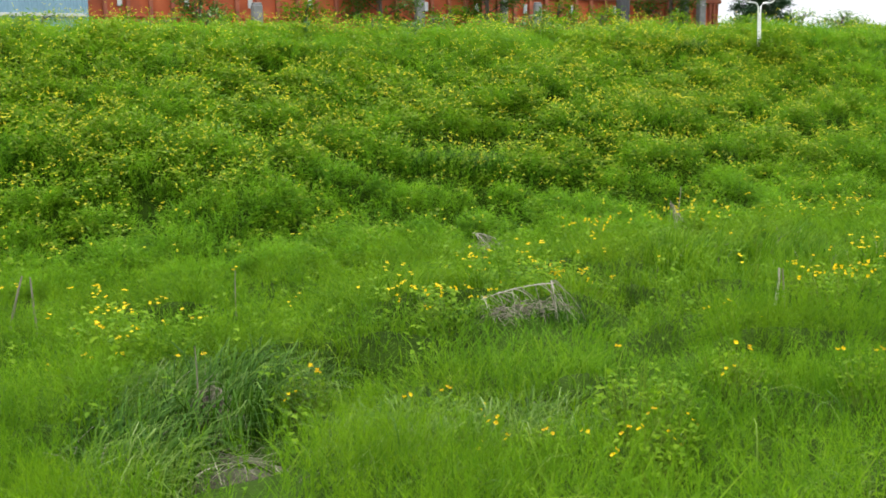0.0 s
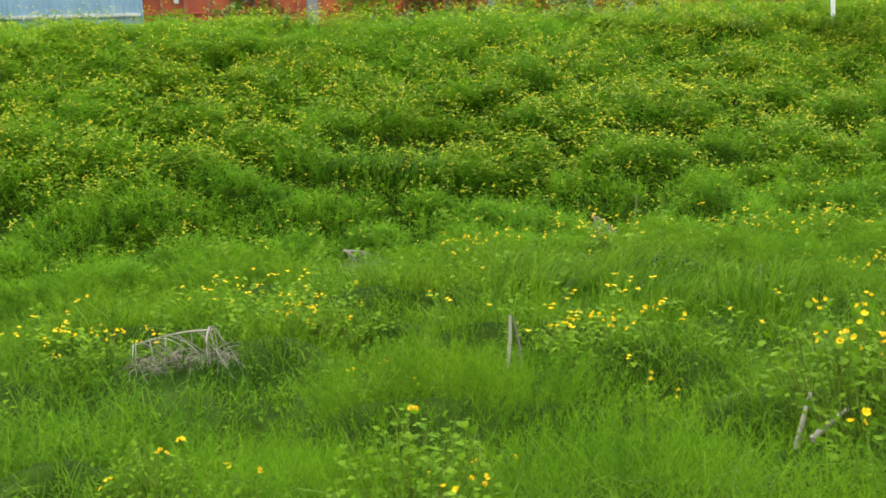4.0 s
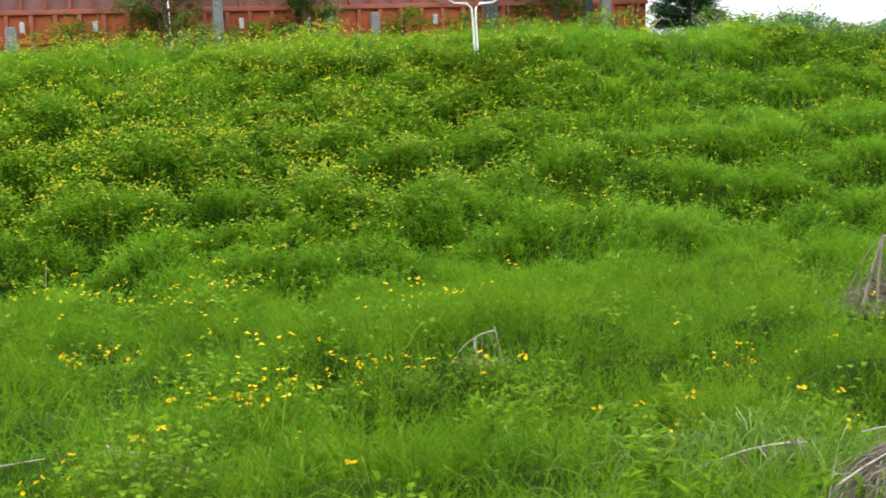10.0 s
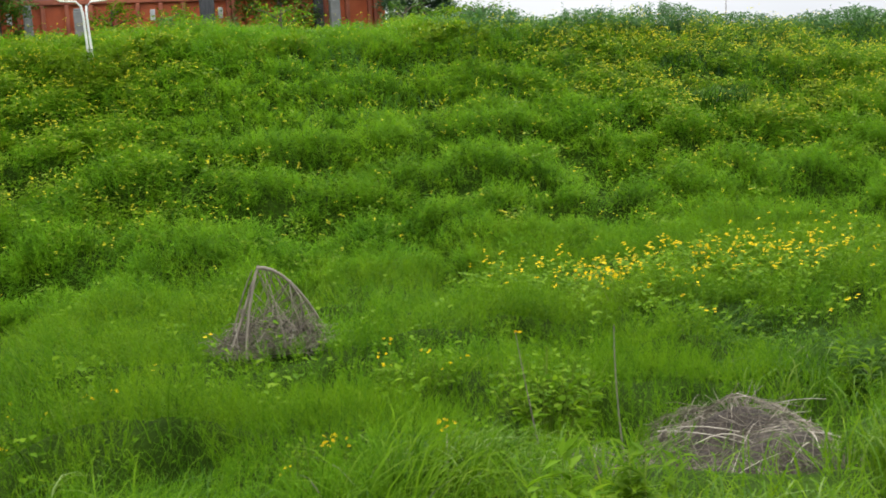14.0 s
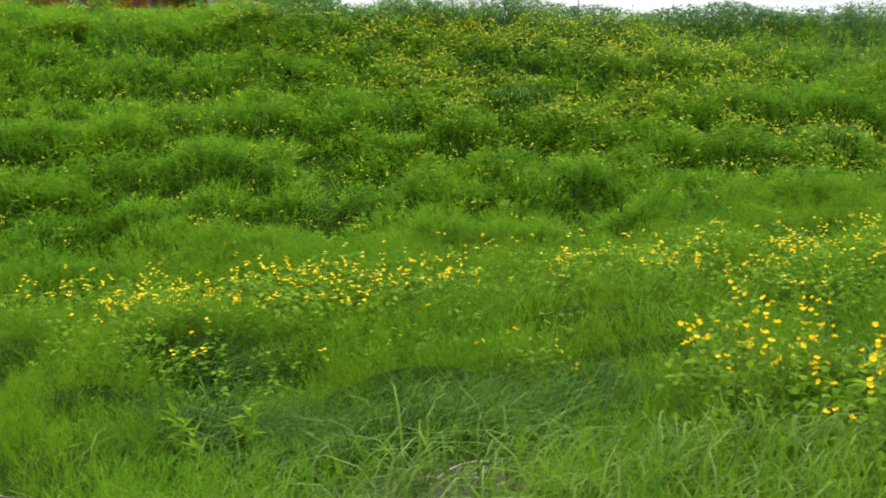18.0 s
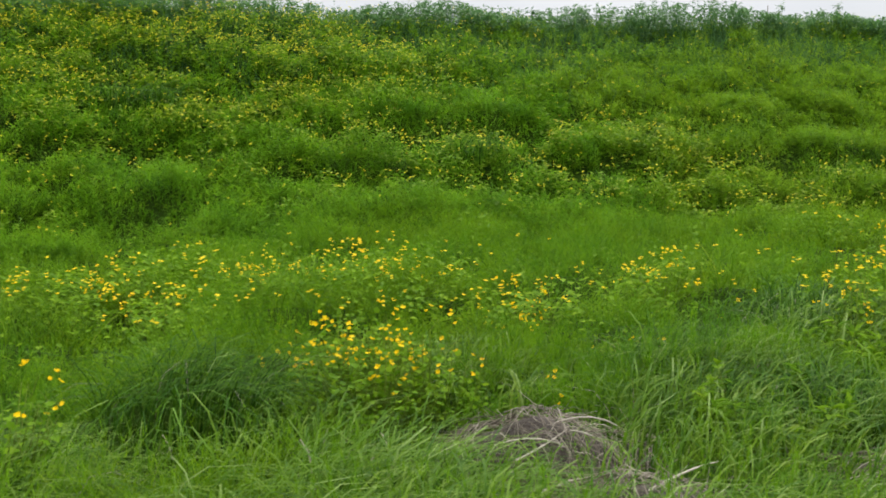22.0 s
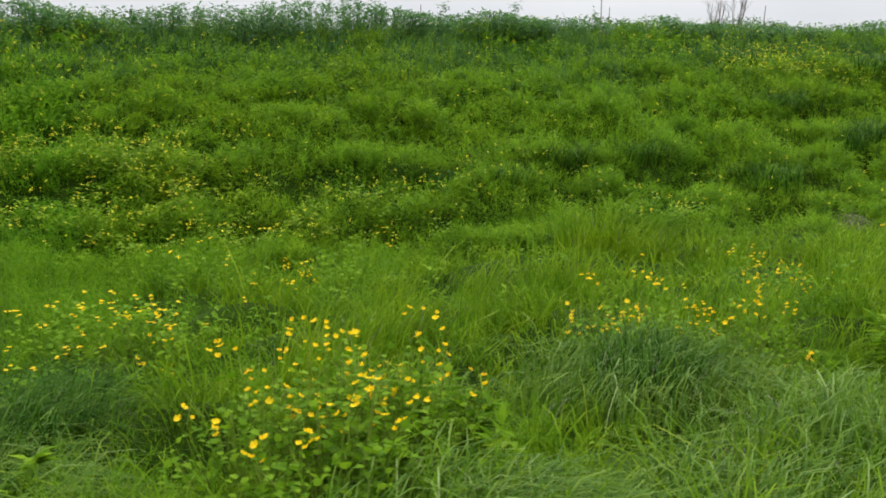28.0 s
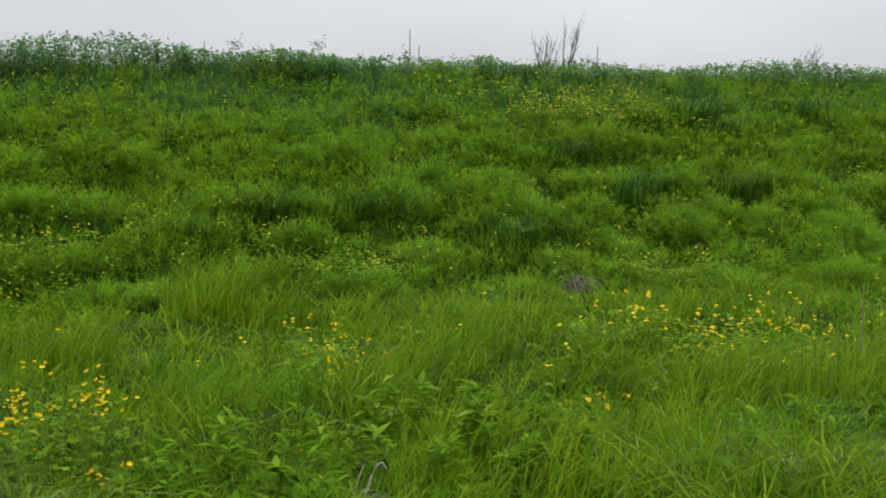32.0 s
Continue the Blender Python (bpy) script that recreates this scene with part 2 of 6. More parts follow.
YELLOW = solid_mat("yellow_sign_paint", [(0.3, (0.78, 0.46, 0.005)), (0.7, (0.86, 0.53, 0.01))], 5, 0.45, 0, 0.03)
INK = solid_mat("faded_sign_ink", [(0.3, (0.45, 0.25, 0.01)), (0.7, (0.5, 0.3, 0.02))], 9, 0.6, 0, 0.02)
CONCRETE = solid_mat("weathered_concrete", [(0.25, (0.13, 0.13, 0.125)), (0.75, (0.28, 0.28, 0.27))], 5, 0.9, 0, 0.5)
DARK_POST = solid_mat("dark_weathered_timber", [(0.25, (0.035, 0.035, 0.038)), (0.75, (0.11, 0.11, 0.12))], 5, 0.85, 0, 0.5, None, (6, 6, 1))
SHEET = solid_mat("blue_grey_sheet_metal", [(0.25, (0.10, 0.19, 0.24)), (0.75, (0.20, 0.32, 0.37))], 2, 0.5, 0.2, 0.1)

# ---- ground shape ----
rng = np.random.default_rng(7)
LATTICE = np.random.default_rng(3).random((256, 256))


def vnoise(x, y, size, seed=0):
    """Smooth value noise between 0 and 1, features about size metres wide."""
    u, v = np.asarray(x) / size + 17.3 * seed, np.asarray(y) / size + 9.1 * seed
    i, j = np.floor(u).astype(int), np.floor(v).astype(int)
    f, g = u - i, v - j
    f, g = f * f * (3 - 2 * f), g * g * (3 - 2 * g)
    p = lambda a, b: LATTICE[a % 256, b % 256]
    return (p(i, j) * (1 - f) + p(i + 1, j) * f) * (1 - g) + (p(i, j + 1) * (1 - f) + p(i + 1, j + 1) * f) * g


def hummocks(x, y, cx, cy, seed):
    """Round hummocks on a jittered grid: 1 at a hummock's middle, 0 between them; a number for each; the way out from its middle, in metres."""
    x, y = np.asarray(x, float), np.asarray(y, float)
    u, v = x / cx, y / cy
    i, j = np.floor(u).astype(int), np.floor(v).astype(int)
    best, who, ox, oy = np.full(u.shape, 9.0), np.zeros(u.shape), np.zeros(u.shape), np.zeros(u.shape)
    for a in (-1, 0, 1):
        for b in (-1, 0, 1):
            r1 = LATTICE[(i + a + 31 * seed) % 256, (j + b + 57) % 256]
            r2 = LATTICE[(i + a + 91) % 256, (j + b + 13 * seed) % 256]
            r3 = LATTICE[(i + a + 7 * seed) % 256, (j + b + 201) % 256]
            du, dv = u - (i + a + 0.15 + 0.7 * r1), v - (j + b + 0.15 + 0.7 * r2)
            d = np.hypot(du, dv) / (0.7 + 0.5 * r3)
            near = d < best
            best, who = np.where(near, d, best), np.where(near, r3, who)
            ox, oy = np.where(near, du * cx, ox), np.where(near, dv * cy, oy)
    return np.clip(1 - (best / 0.72) ** 2, 0, 1), who, np.stack([ox, oy], -1)


def domes(x, y, cx, cy, seed):
    return hummocks(x, y, cx, cy, seed)[:2]


SLOPE_CELL = (0.74, 0.50, 1)
FIELD_CELL = (1.15, 0.80, 5)
TUFT_CELL = (0.40, 0.32, 9)


PROFILE_Y = (-400, 0, 0.9, 1.7, 2.1, 2.5, 3.0, 3.6, 4.2, 5.0, 6.0, 9.2, 9.8, 10.3, 11, 12, 13, 14, 14.6, 15.5, 18, 400)
PROFILE_Z = (0.2, 0.2, 0.26, 0.40, 0.37, 0.28, 0.20, 0.10, 0.02, -0.03, -0.06, -0.15, 0.0, 0.2, 0.52, 0.98, 1.38, 1.72, 1.84, 1.90, 1.90, 1.90)


def on_slope(y):
    return np.clip((np.asarray(y) - 9.0) / 0.8, 0, 1)


# level spots under the heaps: x, y, radius
PADS = [(14.25, 6.5, 0.5), (8.18, 3.68, 0.5), (11.75, 2.6, 0.6), (15.9, 3.72, 0.65), (3.75, 5.9, 0.45), (8.35, 5.25, 0.4), (10.85, 6.05, 0.4), (9.15, 4.0, 0.4), (22.0, 3.1, 0.6), (22.15, 2.6, 0.5), (22.55, 3.35, 0.4), (3.73, 5.89, 0.45), (5.38, 9.35, 0.4), (11.05, 5.89, 0.4),
        (25.35, 3.3, 0.5), (30.68, 4.25, 0.35), (5.5, 5.4, 0.3), (7.65, 9.05, 0.3), (5.1, 8.5, 0.3), (1.45, 5.25, 0.3), (33.2, 3.9, 0.4), (15.1, 3.7, 0.3)]


# low rises in the meadow: x, y, radius, height
RISES = [(3.75, 6.0, 0.7, 0.20), (5.5, 5.5, 0.6, 0.10), (11.05, 5.95, 0.6, 0.20), (9.18, 4.1, 0.5, 0.18), (19.6, 3.3, 0.9, 0.04), (27.1, 3.4, 0.7, 0.12), (14.26, 6.55, 0.6, 0.06), (1.4, 4.6, 0.4, -0.10), (16.0, 3.8, 0.6, -0.14)]


# hollows between the plant mounds, each with a mound behind it: x, y, half width, depth
HOLLOWS_MEADOW_A = [(0.8, 4.9, 0.27, 1.5), (1.5, 5.3, 0.36, 2.5), (1.8, 7.3, 0.24, 1.5), (2.1, 5.8, 0.40, 2.5), (3.7, 6.5, 0.32, 2.5), (4.0, 5.8, 0.37, 2.0), (4.5, 4.4, 0.27, 1.0), (5.0, 6.4, 0.24, 1.2), (5.2, 7.2, 0.23, 1.5), (5.6, 4.1, 0.18, 1.2), (5.6, 5.7, 0.42, 1.0), (6.1, 4.9, 0.24, 1.0), (7.7, 7.2, 0.33, 1.5), (8.6, 4.9, 0.19, 2.0), (9.4, 6.5, 0.25, 1.2), (10.3, 6.1, 0.13, 2.5), (11.1, 5.8, 0.19, 2.5), (11.8, 7.3, 0.16, 1.2)]
HOLLOWS_MEADOW_B = [(12.6, 7.7, 0.17, 1.5), (13.0, 4.9, 0.28, 1.2), (13.1, 6.0, 0.21, 1.0), (13.5, 4.5, 0.23, 2.5), (14.3, 5.6, 0.37, 1.5), (14.8, 7.1, 0.22, 1.5), (15.4, 4.3, 0.16, 2.0), (15.9, 6.2, 0.15, 1.0), (16.5, 5.0, 0.20, 1.2), (17.0, 6.0, 0.23, 1.5), (17.8, 4.5, 0.58, 3.0), (18.6, 4.2, 0.25, 1.5), (19.3, 8.8, 0.15, 2.5), (19.5, 5.7, 0.33, 1.2), (20.6, 3.9, 0.29, 2.5), (20.6, 8.7, 0.30, 1.8), (21.1, 3.8, 0.14, 2.5), (21.3, 4.5, 0.26, 2.0)]
HOLLOWS_MEADOW_C = [(21.6, 5.6, 0.23, 1.2), (22.7, 6.1, 0.22, 1.5), (23.3, 3.6, 0.29, 1.5), (23.6, 4.8, 0.16, 1.8), (24.6, 5.7, 0.47, 2.2), (26.3, 5.4, 0.39, 1.8), (26.5, 4.2, 0.19, 1.8), (27.0, 6.5, 0.29, 1.5), (28.3, 7.1, 0.33, 1.3), (28.6, 4.0, 0.16, 1.8), (28.6, 5.4, 0.20, 1.2), (29.1, 5.7, 0.19, 1.5), (29.3, 5.3, 0.35, 2.5), (30.6, 5.1, 0.29, 2.0), (31.1, 5.9, 0.41, 1.5), (31.2, 9.0, 0.44, 2.2), (32.7, 4.7, 0.26, 2.0), (33.8, 7.1, 0.27, 1.5)]
HOLLOWS_FOOT_A = [(2.7, 9.5, 0.21, 1.0), (3.3, 10.0, 0.22, 1.0), (4.6, 10.4, 0.27, 2.5), (6.0, 9.7, 0.18, 2.0), (8.4, 9.9, 0.22, 2.5), (8.7, 10.4, 0.23, 2.5), (8.9, 9.5, 0.21, 2.0), (9.8, 10.5, 0.33, 2.0), (11.2, 9.4, 0.17, 1.2), (11.8, 10.1, 0.21, 1.5), (12.5, 9.5, 0.31, 1.0), (12.5, 10.1, 0.22, 1.0), (12.8, 9.6, 0.26, 1.8), (13.2, 9.6, 0.26, 2.0), (14.0, 9.3, 0.35, 2.5), (14.7, 10.5, 0.30, 2.5), (15.4, 10.2, 0.33, 2.0), (17.0, 10.6, 0.52, 2.0), (17.6, 10.5, 0.28, 2.5)]
HOLLOWS_FOOT_B = [(18.3, 9.8, 0.37, 1.8), (21.1, 9.9, 0.45, 2.2), (21.3, 9.2, 0.41, 1.5), (22.5, 10.4, 0.34, 1.8), (22.9, 9.3, 0.34, 1.5), (23.1, 10.4, 0.58, 1.8), (23.3, 9.2, 0.32, 1.5), (24.5, 10.3, 0.36, 1.5), (26.1, 10.4, 0.25, 1.5), (28.2, 10.4, 0.33, 2.2), (28.7, 10.4, 0.33, 1.5), (29.1, 9.6, 0.61, 2.0), (29.3, 10.3, 0.22, 1.5), (30.5, 9.8, 0.31, 1.5), (31.0, 10.4, 0.31, 1.5), (31.2, 9.8, 0.24, 1.5), (32.1, 10.3, 0.26, 2.2), (32.3, 9.2, 0.16, 2.0), (33.9, 10.1, 0.29, 1.8)]
HOLLOWS_BANK_A = [(1.4, 11.2, 0.29, 2.0), (2.0, 10.7, 0.23, 1.0), (2.5, 13.1, 0.21, 1.0), (3.4, 13.1, 0.28, 1.0), (4.0, 10.8, 0.17, 1.5), (5.4, 10.6, 0.39, 1.5), (6.1, 11.3, 0.53, 2.5), (7.2, 11.9, 0.37, 1.2), (7.3, 11.2, 0.29, 2.0), (8.3, 12.3, 0.20, 2.0), (9.1, 11.3, 0.38, 2.0), (10.0, 11.3, 0.32, 1.5), (11.2, 11.6, 0.33, 1.5), (11.8, 11.2, 0.47, 2.0), (12.6, 11.3, 0.36, 1.0), (13.7, 10.7, 0.35, 2.0), (14.3, 10.7, 0.36, 2.0)]
HOLLOWS_BANK_B = [(15.6, 11.2, 0.48, 2.0), (16.5, 11.1, 0.37, 1.5), (17.6, 11.4, 0.18, 1.5), (18.0, 11.5, 0.31, 2.0), (19.5, 11.5, 0.41, 1.8), (19.9, 11.0, 0.27, 1.5), (20.7, 11.1, 0.42, 1.5), (20.9, 12.7, 0.28, 1.5), (22.5, 12.3, 0.42, 1.0), (23.9, 11.2, 0.82, 2.5), (25.0, 11.2, 0.35, 2.2), (29.2, 11.2, 0.53, 1.8), (31.9, 11.3, 0.31, 1.5), (34.1, 10.9, 0.25, 1.5), (35.2, 11.8, 0.42, 1.8), (36.5, 11.0, 0.42, 1.5), (37.0, 13.3, 0.40, 1.5)]
HOLLOWS_MEADOW_D = [(3.2, 4.1, 0.15, 1.5), (3.3, 6.3, 0.21, 2.0), (3.6, 3.5, 0.14, 1.5), (4.0, 2.7, 0.16, 2.0), (7.6, 4.4, 0.19, 2.0), (10.1, 3.7, 0.15, 1.8), (10.8, 3.7, 0.22, 1.8), (12.0, 6.2, 0.20, 2.0), (12.1, 5.5, 0.21, 2.0), (15.3, 6.0, 0.35, 1.2), (19.3, 4.8, 0.33, 1.5), (24.1, 6.8, 0.31, 1.2), (25.1, 4.6, 0.30, 1.5), (27.1, 5.8, 0.26, 1.5), (31.6, 5.7, 0.31, 1.5)]
HOLLOWS = HOLLOWS_MEADOW_D + HOLLOWS_MEADOW_A + HOLLOWS_MEADOW_B + HOLLOWS_MEADOW_C + HOLLOWS_FOOT_A + HOLLOWS_FOOT_B + HOLLOWS_BANK_A + HOLLOWS_BANK_B
GX, GY = np.arange(-4, 48.01, 0.05), np.arange(0.5, 16.51, 0.05)
HOLLOW, MOUND = np.zeros((len(GY), len(GX))), np.zeros((len(GY), len(GX)))
for hx, hy, hr, hd in HOLLOWS:
    i0, i1 = np.searchsorted(GX, (hx - 2, hx + 2))
    j0, j1 = np.searchsorted(GY, (hy - 1.4, hy + 1.6))
    dx, dy = GX[None, i0:i1] - hx, GY[j0:j1, None] - hy
    flat = hy < 9.0
    dip = min(1.0, 0.15 + 0.4 * hd) * np.exp(-((dx / (1.15 * hr)) ** 2 + ((dy + 0.08 * flat) / (0.28 if flat else 0.20)) ** 2))
    top = (0.5 + 0.2 * hd) * np.exp(-((dx / (1.25 * hr + 0.15)) ** 2 + ((dy - 0.34) / (0.21 if flat else 0.25)) ** 2))
    HOLLOW[j0:j1, i0:i1] = np.maximum(HOLLOW[j0:j1, i0:i1], dip)
    MOUND[j0:j1, i0:i1] = np.maximum(MOUND[j0:j1, i0:i1], top)
MOUND = MOUND * (1 - 0.8 * HOLLOW)


def sampled(grid, x, y):
    """A value of a grid over the plan, between its nodes; 0 outside."""
    u, v = (np.asarray(x, float) - GX[0]) / 0.05, (np.asarray(y, float) - GY[0]) / 0.05
    inside = (u > 0) & (v > 0) & (u < len(GX) - 1.01) & (v < len(GY) - 1.01)
    u, v = np.where(inside, u, 0), np.where(inside, v, 0)
    i, j = u.astype(int), v.astype(int)
    f, g = u - i, v - j
    return inside * ((grid[j, i] * (1 - f) + grid[j, i + 1] * f) * (1 - g) + (grid[j + 1, i] * (1 - f) + grid[j + 1, i + 1] * f) * g)


def ground_z(x, y):
    x, y = np.asarray(x, float), np.asarray(y, float)
    rough = 1.0
    for px, py, pr in PADS:
        rough = rough * (1 - np.exp(-(((x - px) / pr) ** 2 + ((y - py) / pr) ** 2)))
    knolls = 0.0
    for px, py, pr, ph in RISES:
        knolls = knolls + ph * np.exp(-(((x - px) / pr) ** 2 + ((y - py) / pr) ** 2))
    foot = 0.25 * (vnoise(x, y * 0, 3.0, 4) - 0.5) * on_slope(y + 0.6) * np.clip((16 - y) / 3, 0, 1)
    z = np.interp(y + foot, PROFILE_Y, PROFILE_Z)
    near = np.clip((46 - np.abs(x - 18)) / 8, 0, 1) * np.clip((y - 1.0) / 1.5, 0, 1) * np.clip((19 - y) / 2, 0, 1)
    z = z + near * rough * (0.14 * (vnoise(x, y, 1.7, 1) - 0.5) + 0.05 * (vnoise(x, y, 0.6, 2) - 0.5))
    d, _ = domes(x, y, *SLOPE_CELL)
    e, _ = domes(x, y, *FIELD_CELL)
    crest = np.clip((15.0 - y) / 1.5, 0, 1)
    shoulder = 0.10 * np.clip((24 - x) / 6, 0, 1) * np.clip((y - 12.4) / 1.5, 0, 1) * np.clip((60 - y) / 20, 0, 1)
    shoulder = shoulder + 0.14 * np.clip((x - 10) / 3, 0, 1) * np.clip((24.5 - x) / 4, 0, 1) * np.clip((y - 12.6) / 1.6, 0, 1) * np.clip((60 - y) / 20, 0, 1)
    relief = (0.20 - 0.13 * on_slope(y)) * sampled(MOUND, x, y) - (0.17 - 0.09 * on_slope(y)) * sampled(HOLLOW, x, y)
    return z + knolls + shoulder + near * rough * (relief + on_slope(y) * crest * (0.06 + 0.06 * np.clip((11.8 - y) / 1.0, 0, 1)) * (d - 0.6) + (1 - on_slope(y)) * 0.18 * (e - 0.55))


def mesh_of(name, verts, faces, mat, smooth=True):
    """A mesh from arrays: verts n x 3, faces m x 3 or m x 4."""
    me = bpy.data.meshes.new(name)
    verts, faces = np.asarray(verts, np.float32), np.asarray(faces, np.int32)
    k = faces.shape[1]
    me.vertices.add(len(verts))
    me.vertices.foreach_set("co", verts.ravel())
    me.loops.add(faces.size)
    me.loops.foreach_set("vertex_index", faces.ravel())
    me.polygons.add(len(faces))
    me.polygons.foreach_set("loop_start", np.arange(0, faces.size, k, dtype=np.int32))
    me.polygons.foreach_set("use_smooth", np.full(len(faces), smooth))
    me.update(calc_edges=True)
    me.materials.append(mat)
    return me


def grid_mesh(name, xs, ys, zf, mat):
    X, Y = np.meshgrid(xs, ys)
    v = np.stack([X, Y, zf(X, Y)], -1).reshape(-1, 3)
    a = (np.arange(len(ys) - 1)[:, None] * len(xs) + np.arange(len(xs) - 1)[None, :]).ravel()
    return mesh_of(name, v, np.stack([a, a + 1, a + 1 + len(xs), a + len(xs)], 1), mat)


XS = np.concatenate([[-3000, -900, -300, -120, -60, -35], np.arange(-20, -2, 0.5), np.arange(-2, 38, 0.125), np.arange(38, 60.01, 0.5), [75, 100, 160, 340, 900, 3000]])
YS = np.concatenate([[-3000, -900, -300, -100, -40, -20, -10, -5, -2, 0], np.arange(1, 9.8, 0.1), np.arange(9.8, 19.01, 0.2), [21, 24, 30, 45, 80, 200, 390, 900, 3000]])
ground = tagged(new("ground", grid_mesh("ground", XS, YS, ground_z, SOIL)), "meadow ground rising into a grassy embankment", "ground", kind="structure")


# ---- plant geometry, as arrays ----
def blades(base, azim, height, width, bend, levels=3, lean=0.0, push=None, curl=2.3):
    """Tapered blades that bow over: levels - 1 cross-sections and a tip. Returns vertices and triangles."""
    n = len(base)
    out = np.stack([np.cos(azim), np.sin(azim), np.zeros(n)], 1)
    turn = azim + np.pi / 2 + 0.9 * (rng.random(n) - 0.5)
    side = np.stack([np.cos(turn), np.sin(turn), np.zeros(n)], 1)
    rows = []
    for k in range(levels):
        f = k / (levels - 1)
        reach = height * (bend * f ** curl * 0.85 + lean * f)
        rise = height * (f - 0.62 * bend * bend * f ** (curl + 1.3))
        c = base + out * reach[:, None] + np.array([0, 0, 1.0]) * rise[:, None]
        if push is not None:
            c[:, :2] += push * (height * f)[:, None]
        if k == levels - 1:
            rows.append(c[:, None])
        else:
            w = (width * (1 - 0.75 * f ** 1.5) * (0.7 if k == 0 else 1) / 2)[:, None]
            rows.append(np.stack([c - side * w, c + side * w], 1))
    v = np.concatenate(rows, 1)
    per = v.shape[1]
    t = []
    for k in range(levels - 2):
        a = 2 * k
        t += [(a, a + 1, a + 3), (a, a + 3, a + 2)]
    t.append((per - 3, per - 2, per - 1))
    f = (np.arange(n)[:, None, None] * per + np.array(t)[None]).reshape(-1, 3)
    return v.reshape(-1, 3), f


def horsetails(base, height, spread, width, count, push, rise=0.15):
    """Feathery shoots: a thin stem with whorls of needle branches, spreading below and rising towards the tip."""
    n = len(base)
    lev = np.tile(np.linspace(0.18, 1.0, count) ** 0.8, (n, 1)) * (0.92 + 0.16 * rng.random((n, count)))
    az = rng.random((n, 1)) * 6.28 + np.arange(count)[None] * 2.4 + 0.7 * rng.random((n, count))
    root = base[:, None, :] + np.array([0, 0, 1.0]) * (height[:, None] * lev)[..., None]
    root[..., :2] += push[:, None, :] * (height[:, None] * lev ** 1.3)[..., None]
    ln = spread[:, None] * (1.2 - 0.6 * lev) * (0.7 + 0.6 * rng.random((n, count)))
    up = rise + 0.75 * lev * rng.random((n, count))
    out = np.stack([np.cos(az), np.sin(az), np.zeros_like(az)], -1)
    side = np.stack([-np.sin(az), np.cos(az), 0.5 * (rng.random((n, count)) - 0.5)], -1)
    tip = root + out * (ln * np.cos(up))[..., None] + np.array([0, 0, 1.0]) * (ln * np.sin(up))[..., None]
    tip[..., :2] += push[:, None, :] * (0.6 * ln)[..., None]
    w = (width[:, None] / 2 * np.ones_like(az))[..., None]
    v = np.stack([root - side * w, root + side * w, tip], 2).reshape(-1, 3)
    f = np.arange(len(v)).reshape(-1, 3)
    top = base + np.array([0, 0, 1.0]) * (height * 1.06)[:, None]
    top[:, :2] += push * height[:, None]
    sw = (width * 0.3)[:, None] * np.array([1.0, 0, 0])
    s = np.stack([base - sw / 2, base + sw / 2, top], 1).reshape(-1, 3)
    return np.concatenate([v, s]), np.concatenate([f, np.arange(len(s)).reshape(-1, 3) + len(v)])


def leaves(root, azim, length, width, rise):
    """Pointed leaves folded along the midrib."""
    n = len(root)
    out = np.stack([np.cos(azim) * np.cos(rise), np.sin(azim) * np.cos(rise), np.sin(rise)], 1)
    side = np.stack([-np.sin(azim), np.cos(azim), np.zeros(n)], 1)
    up = np.cross(out, side)
    mid = root + out * (length * 0.45)[:, None]
    w = (width / 2)[:, None]
    v = np.stack([root, mid - side * w + up * w * 0.35, root + out * length[:, None] - up * (length * 0.12)[:, None], mid + side * w + up * w * 0.35], 1).reshape(-1, 3)
    a = np.arange(n)[:, None] * 4
    return v, np.concatenate([a + [[0, 1, 2]], a + [[0, 2, 3]]])


LOBED = np.array([(0, 0), (0.40, 0.08), (0.36, 0.30), (0.52, 0.52), (0.27, 0.66), (0, 1.0), (-0.27, 0.66), (-0.52, 0.52), (-0.36, 0.30), (-0.40, 0.08)])


def lobed_leaves(root, azim, size, rise):
    """Leaves with blunt lobes, as a fan about the middle, slightly cupped."""
    n = len(root)
    out = np.stack([np.cos(azim) * np.cos(rise), np.sin(azim) * np.cos(rise), np.sin(rise)], 1)
    side = np.stack([-np.sin(azim), np.cos(azim), np.zeros(n)], 1)
    up = np.cross(out, side)
    pts = np.concatenate([[(0, 0.45)], LOBED])
    lift = 0.22 * np.abs(pts[:, 0]) - 0.25 * (pts[:, 1] - 0.3) ** 2
    v = root[:, None] + size[:, None, None] * (pts[None, :, 0:1] * side[:, None] + pts[None, :, 1:2] * out[:, None] + lift[None, :, None] * up[:, None])
    k = len(LOBED)
    t = np.array([(0, 1 + i, 1 + (i + 1) % k) for i in range(k)])
    return v.reshape(-1, 3), (np.arange(n)[:, None, None] * (k + 1) + t[None]).reshape(-1, 3)


